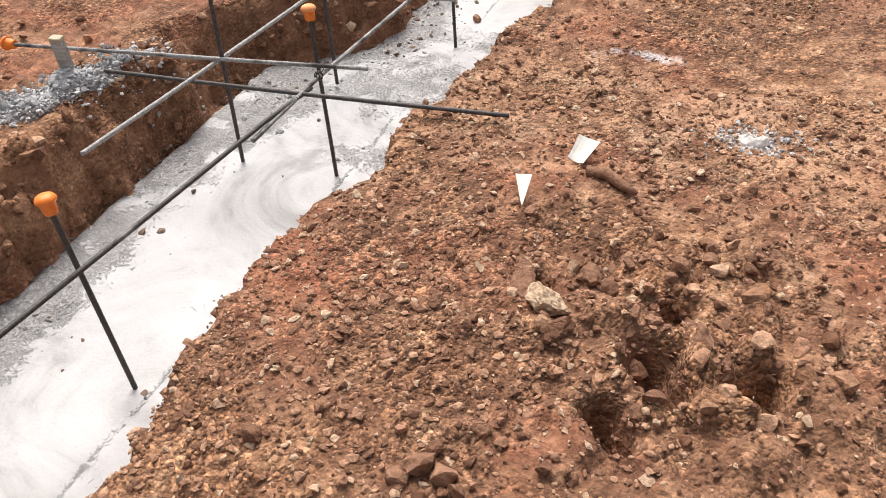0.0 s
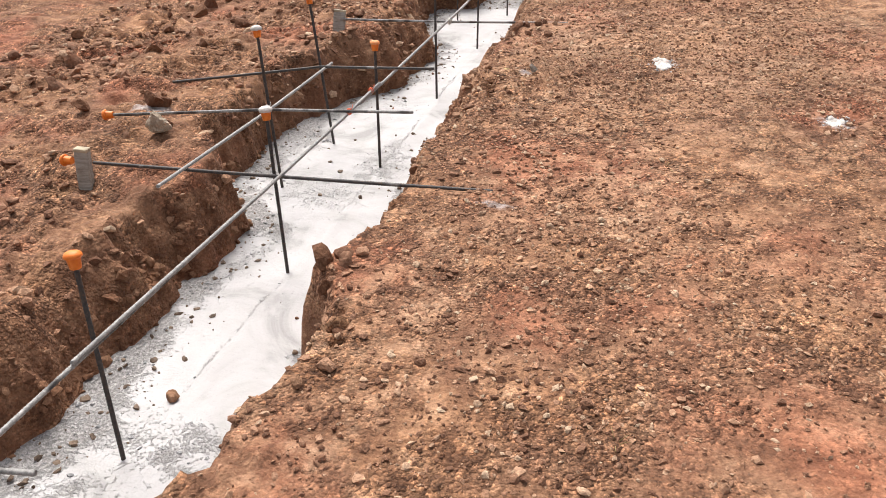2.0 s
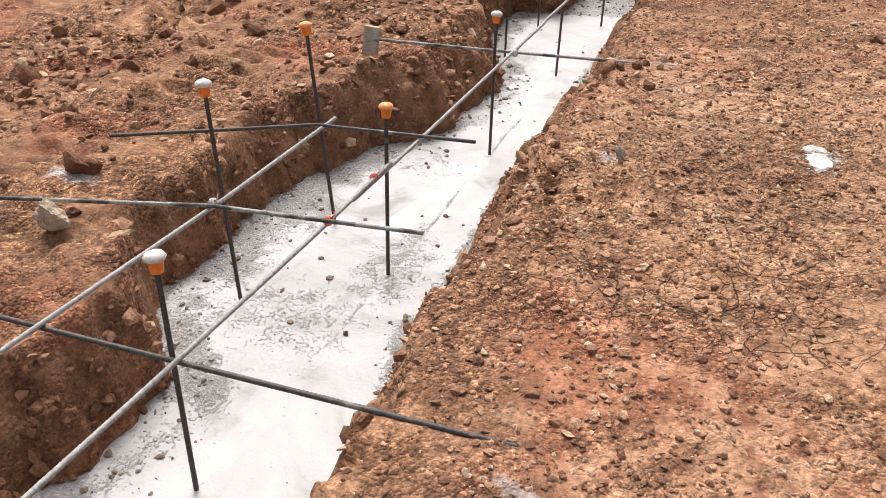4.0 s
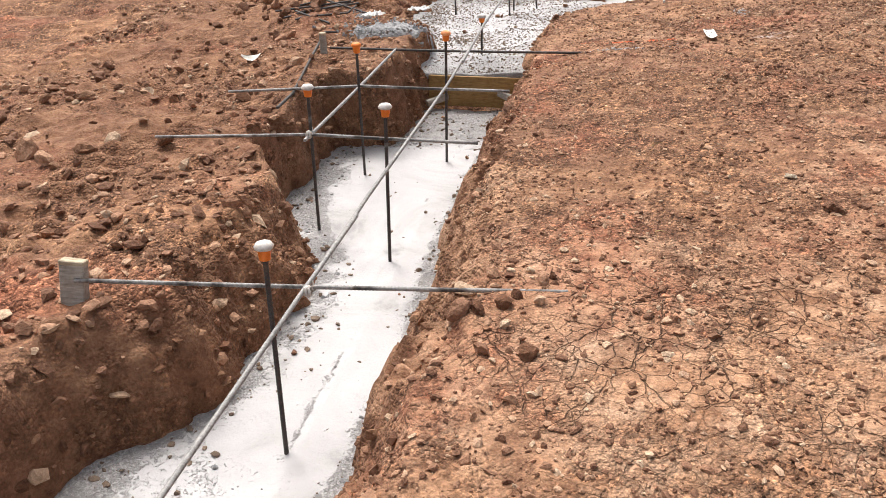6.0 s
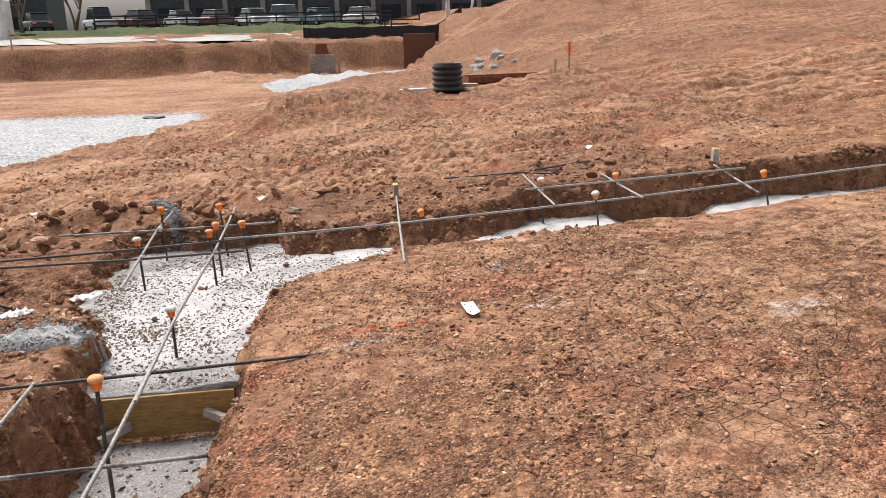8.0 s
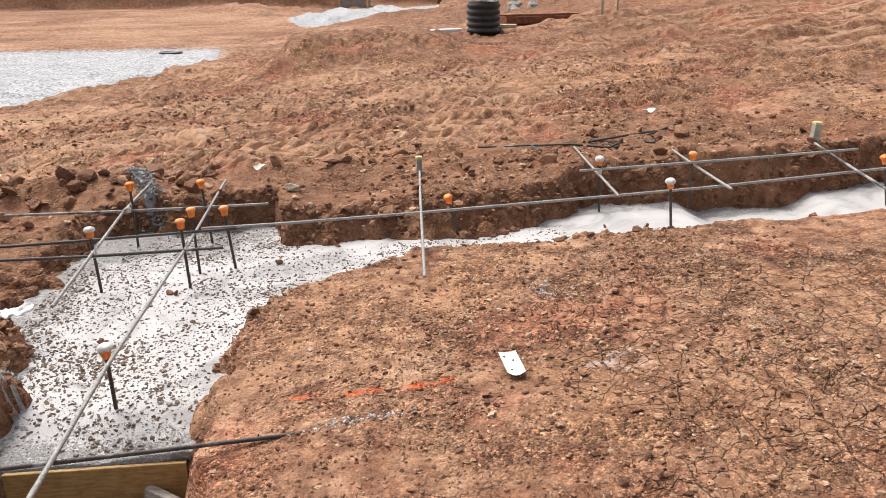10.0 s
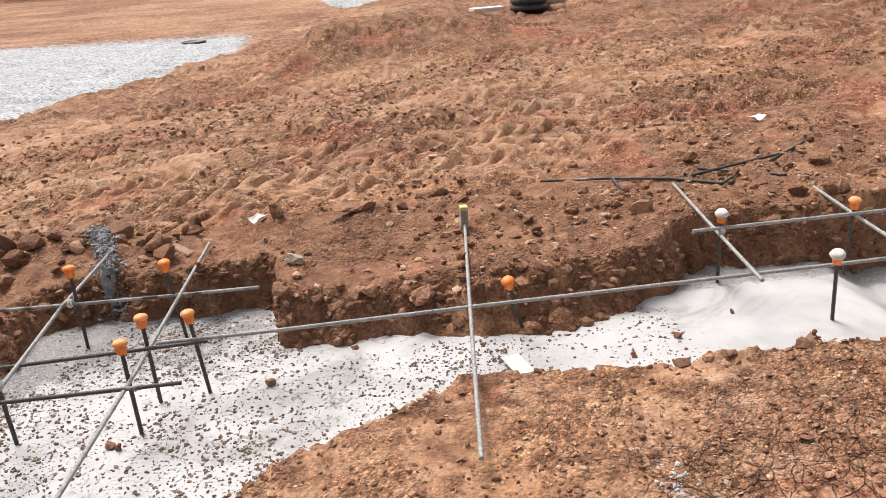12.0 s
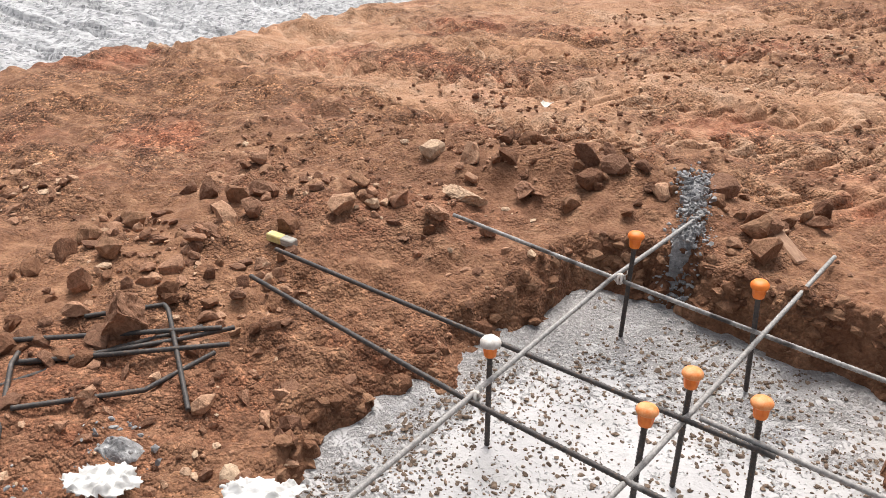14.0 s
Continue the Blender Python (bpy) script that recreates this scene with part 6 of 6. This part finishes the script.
def silt_fence():
    ob = thing("silt_fence", "sagging black fabric silt fence on the bank top", "silt fence", 0, 60, 0)
    for k in range(6):
        x0, x1 = -0.6 + 1.7 * k, -0.6 + 1.7 * (k + 1)
        z0, z1 = [max(1.25, float(plain(np.array([x]), np.array([60.0]))[0])) for x in (x0, x1)]
        bm = bmesh.new()
        vs = [bm.verts.new(p) for p in ((x0, 0, z0 - 0.3), (x1, 0, z1 - 0.3), (x1, 0, z1 + 0.75), ((x0 + x1) / 2, 0.03, (z0 + z1) / 2 + 0.68), (x0, 0, z0 + 0.75))]
        f = bm.faces.new(vs)
        r = bmesh.ops.extrude_face_region(bm, geom=[f])
        bmesh.ops.translate(bm, vec=(0, 0.01, 0), verts=[v for v in r["geom"] if isinstance(v, bmesh.types.BMVert)])
        part("fabric", bm, M_SILT, ob)
        bm = bmesh.new()
        box(bm, x0, 0.04, z0 + 0.4, 0.05, 0.05, 1.1, 0.005)
        part("post", bm, M_LATH, ob)


silt_fence()


def gate_frame():
    z = H(8.9, 57.5)
    ob = thing("timber_gate", "white painted timber frame on the bank top", "timber frame", 8.9, 57.5, z)
    for x, lean in ((-0.75, 4), (-0.55, -3), (0.75, 10)):
        bm = bmesh.new()
        box(bm, 0, 0, 0.9, 0.14, 0.08, 2.1, 0.01, pose(x, 0, 0, 0, lean, 0))
        part("post", bm, M_WHITE, ob)
    bm = bmesh.new()
    box(bm, 0.1, 0, 1.7, 1.6, 0.07, 0.14, 0.01)
    part("crosspiece", bm, M_WHITE, ob)


gate_frame()


def site_trailer():
    z = float(plain(np.array([-21.0]), np.array([62.0]))[0])
    ob = thing("site_trailer", "plain white box trailer beside the road", "trailer", -22.2, 66, z)
    bm = bmesh.new()
    box(bm, 0, 0, 1.5, 4.4, 2.4, 2.6, 0.05)
    part("body", bm, M_WHITE, ob)
    bm = bmesh.new()
    box(bm, 0.6, -1.22, 1.3, 0.8, 0.04, 1.9, 0.01)
    part("door", bm, M_CAST, ob, "grey door")
    for x in (-1.0, 1.0):
        bm = bmesh.new()
        lathe(bm, [(0.2, -0.1), (0.34, -0.1), (0.36, 0), (0.34, 0.1), (0.2, 0.1)], 16)
        part("wheel", bm, M_TYRE, ob).matrix_basis = pose(x, -1.0, 0.34, 90, 0, 0)
    bm = bmesh.new()
    box(bm, 3.0, 0, 0.5, 1.8, 0.1, 0.1, 0.01)
    part("drawbar", bm, M_SILT, ob)


site_trailer()


def building(x, y, w, h, label):
    z = float(plain(np.array([0.0]), np.array([90.0]))[0])
    ob = thing("building", label, "building", x, y, z)
    bm = bmesh.new()
    box(bm, 0, 4, h / 2, w, 8, h, 0.05)
    part("wall", bm, M_WALL, ob)
    n = int(w / 4)
    for k in range(n):
        for row in range(2):
            bm = bmesh.new()
            box(bm, -w / 2 + 2 + 4 * k, -0.02, 1.6 + 3.2 * row, 2.2, 0.12, 1.6, 0.02)
            win = part("window", bm, M_GLASS, ob)
            bm = bmesh.new()
            box(bm, -w / 2 + 2 + 4 * k, -0.08, 0.74 + 3.2 * row, 2.4, 0.2, 0.1, 0.02)
            part("sill", bm, M_CAST, win)
        bm = bmesh.new()
        box(bm, -w / 2 + 4 * k, -0.1, h / 2, 0.5, 0.3, h, 0.02)
        part("pier", bm, M_CAST, ob, "pale pier")
    bm = bmesh.new()
    box(bm, 0, 4, h + 0.15, w + 0.6, 8.6, 0.3, 0.05)
    part("roof", bm, M_CAST, ob)


building(3, 100, 40, 7.5, "low dark-glazed building behind the car park")
building(-48, 120, 30, 7, "low dark building far across the road")


def tree(x, y, h, seed):
    """A bare winter tree: trunk, limbs and fine twigs."""
    r = random.Random(seed)
    z = float(plain(np.array([x]), np.array([y]))[0])
    ob = thing("bare_tree", "bare multi-stemmed winter tree beside the road", "tree", x, y, z, group="bare trees")
    trunk, limbs = bmesh.new(), bmesh.new()

    def grow(p, d, length, rad, level, bm):
        pts, cur = [p], p
        for _ in range(4):
            d = (d + Vector((r.uniform(-0.18, 0.18), r.uniform(-0.18, 0.18), r.uniform(0.0, 0.12)))).normalized()
            cur = cur + d * length / 4
            pts.append(cur)
        tube(bm, pts, [rad * (1 - 0.14 * k) for k in range(5)], 5 if level else 8)
        if level < 3:
            for k in range(5 if level else 4):
                q = pts[r.randint(2 if level == 0 else 1, 4)]
                grow(q, (d + Vector((r.uniform(-0.8, 0.8), r.uniform(-0.8, 0.8), r.uniform(0.1, 0.6)))).normalized(), length * r.uniform(0.5, 0.7), rad * 0.5, level + 1, limbs)

    for k in range(3):
        grow(Vector((r.uniform(-0.3, 0.3), r.uniform(-0.3, 0.3), -0.1)), Vector((r.uniform(-0.25, 0.25), r.uniform(-0.2, 0.2), 1)).normalized(), h * 0.55, 0.10, 0, trunk)
    part("trunk", trunk, M_BARK, ob)
    part("crown", limbs, M_BARK, ob, "leafless grey-brown branches")


for k, (x, y) in enumerate(((-21.0, 72), (-24.0, 75), (-17.6, 73), (-28.5, 82))):
    tree(x, y, 6 + k % 2, 40 + k)
bm = bmesh.new()
pts = []
for k in range(25):
    u = k / 24
    pts.append((-16.6 + 14.0 * u, 56.0, 1.95 - 1.6 * math.sin(math.pi * min(1, u * 1.05)) ** 1 * 0.55 - 0.55 * u))
for p, q in zip(pts, pts[1:]):
    vs = [bm.verts.new(c) for c in (p, q, (q[0], q[1], q[2] + 0.05), (p[0], p[1], p[2] + 0.05))]
    bm.faces.new(vs)
ob = part("caution_tape", bm, M_TAPE)
mod = ob.modifiers.new("thickness", "SOLIDIFY")
mod.thickness = 0.004
tagged(ob, "sagging yellow caution tape strung along the bank", "caution tape")
for x, z in ((-16.6, 2.1), (-2.6, 1.5)):
    bm = bmesh.new()
    box(bm, 0, 0, 0, 0.06, 0.06, 1.6, 0.005)
    ob = part("tape_post", bm, M_LATH)
    ob.location = (x, 56.0, z - 0.7)
    tagged(ob, "thin wooden post holding caution tape", "post")
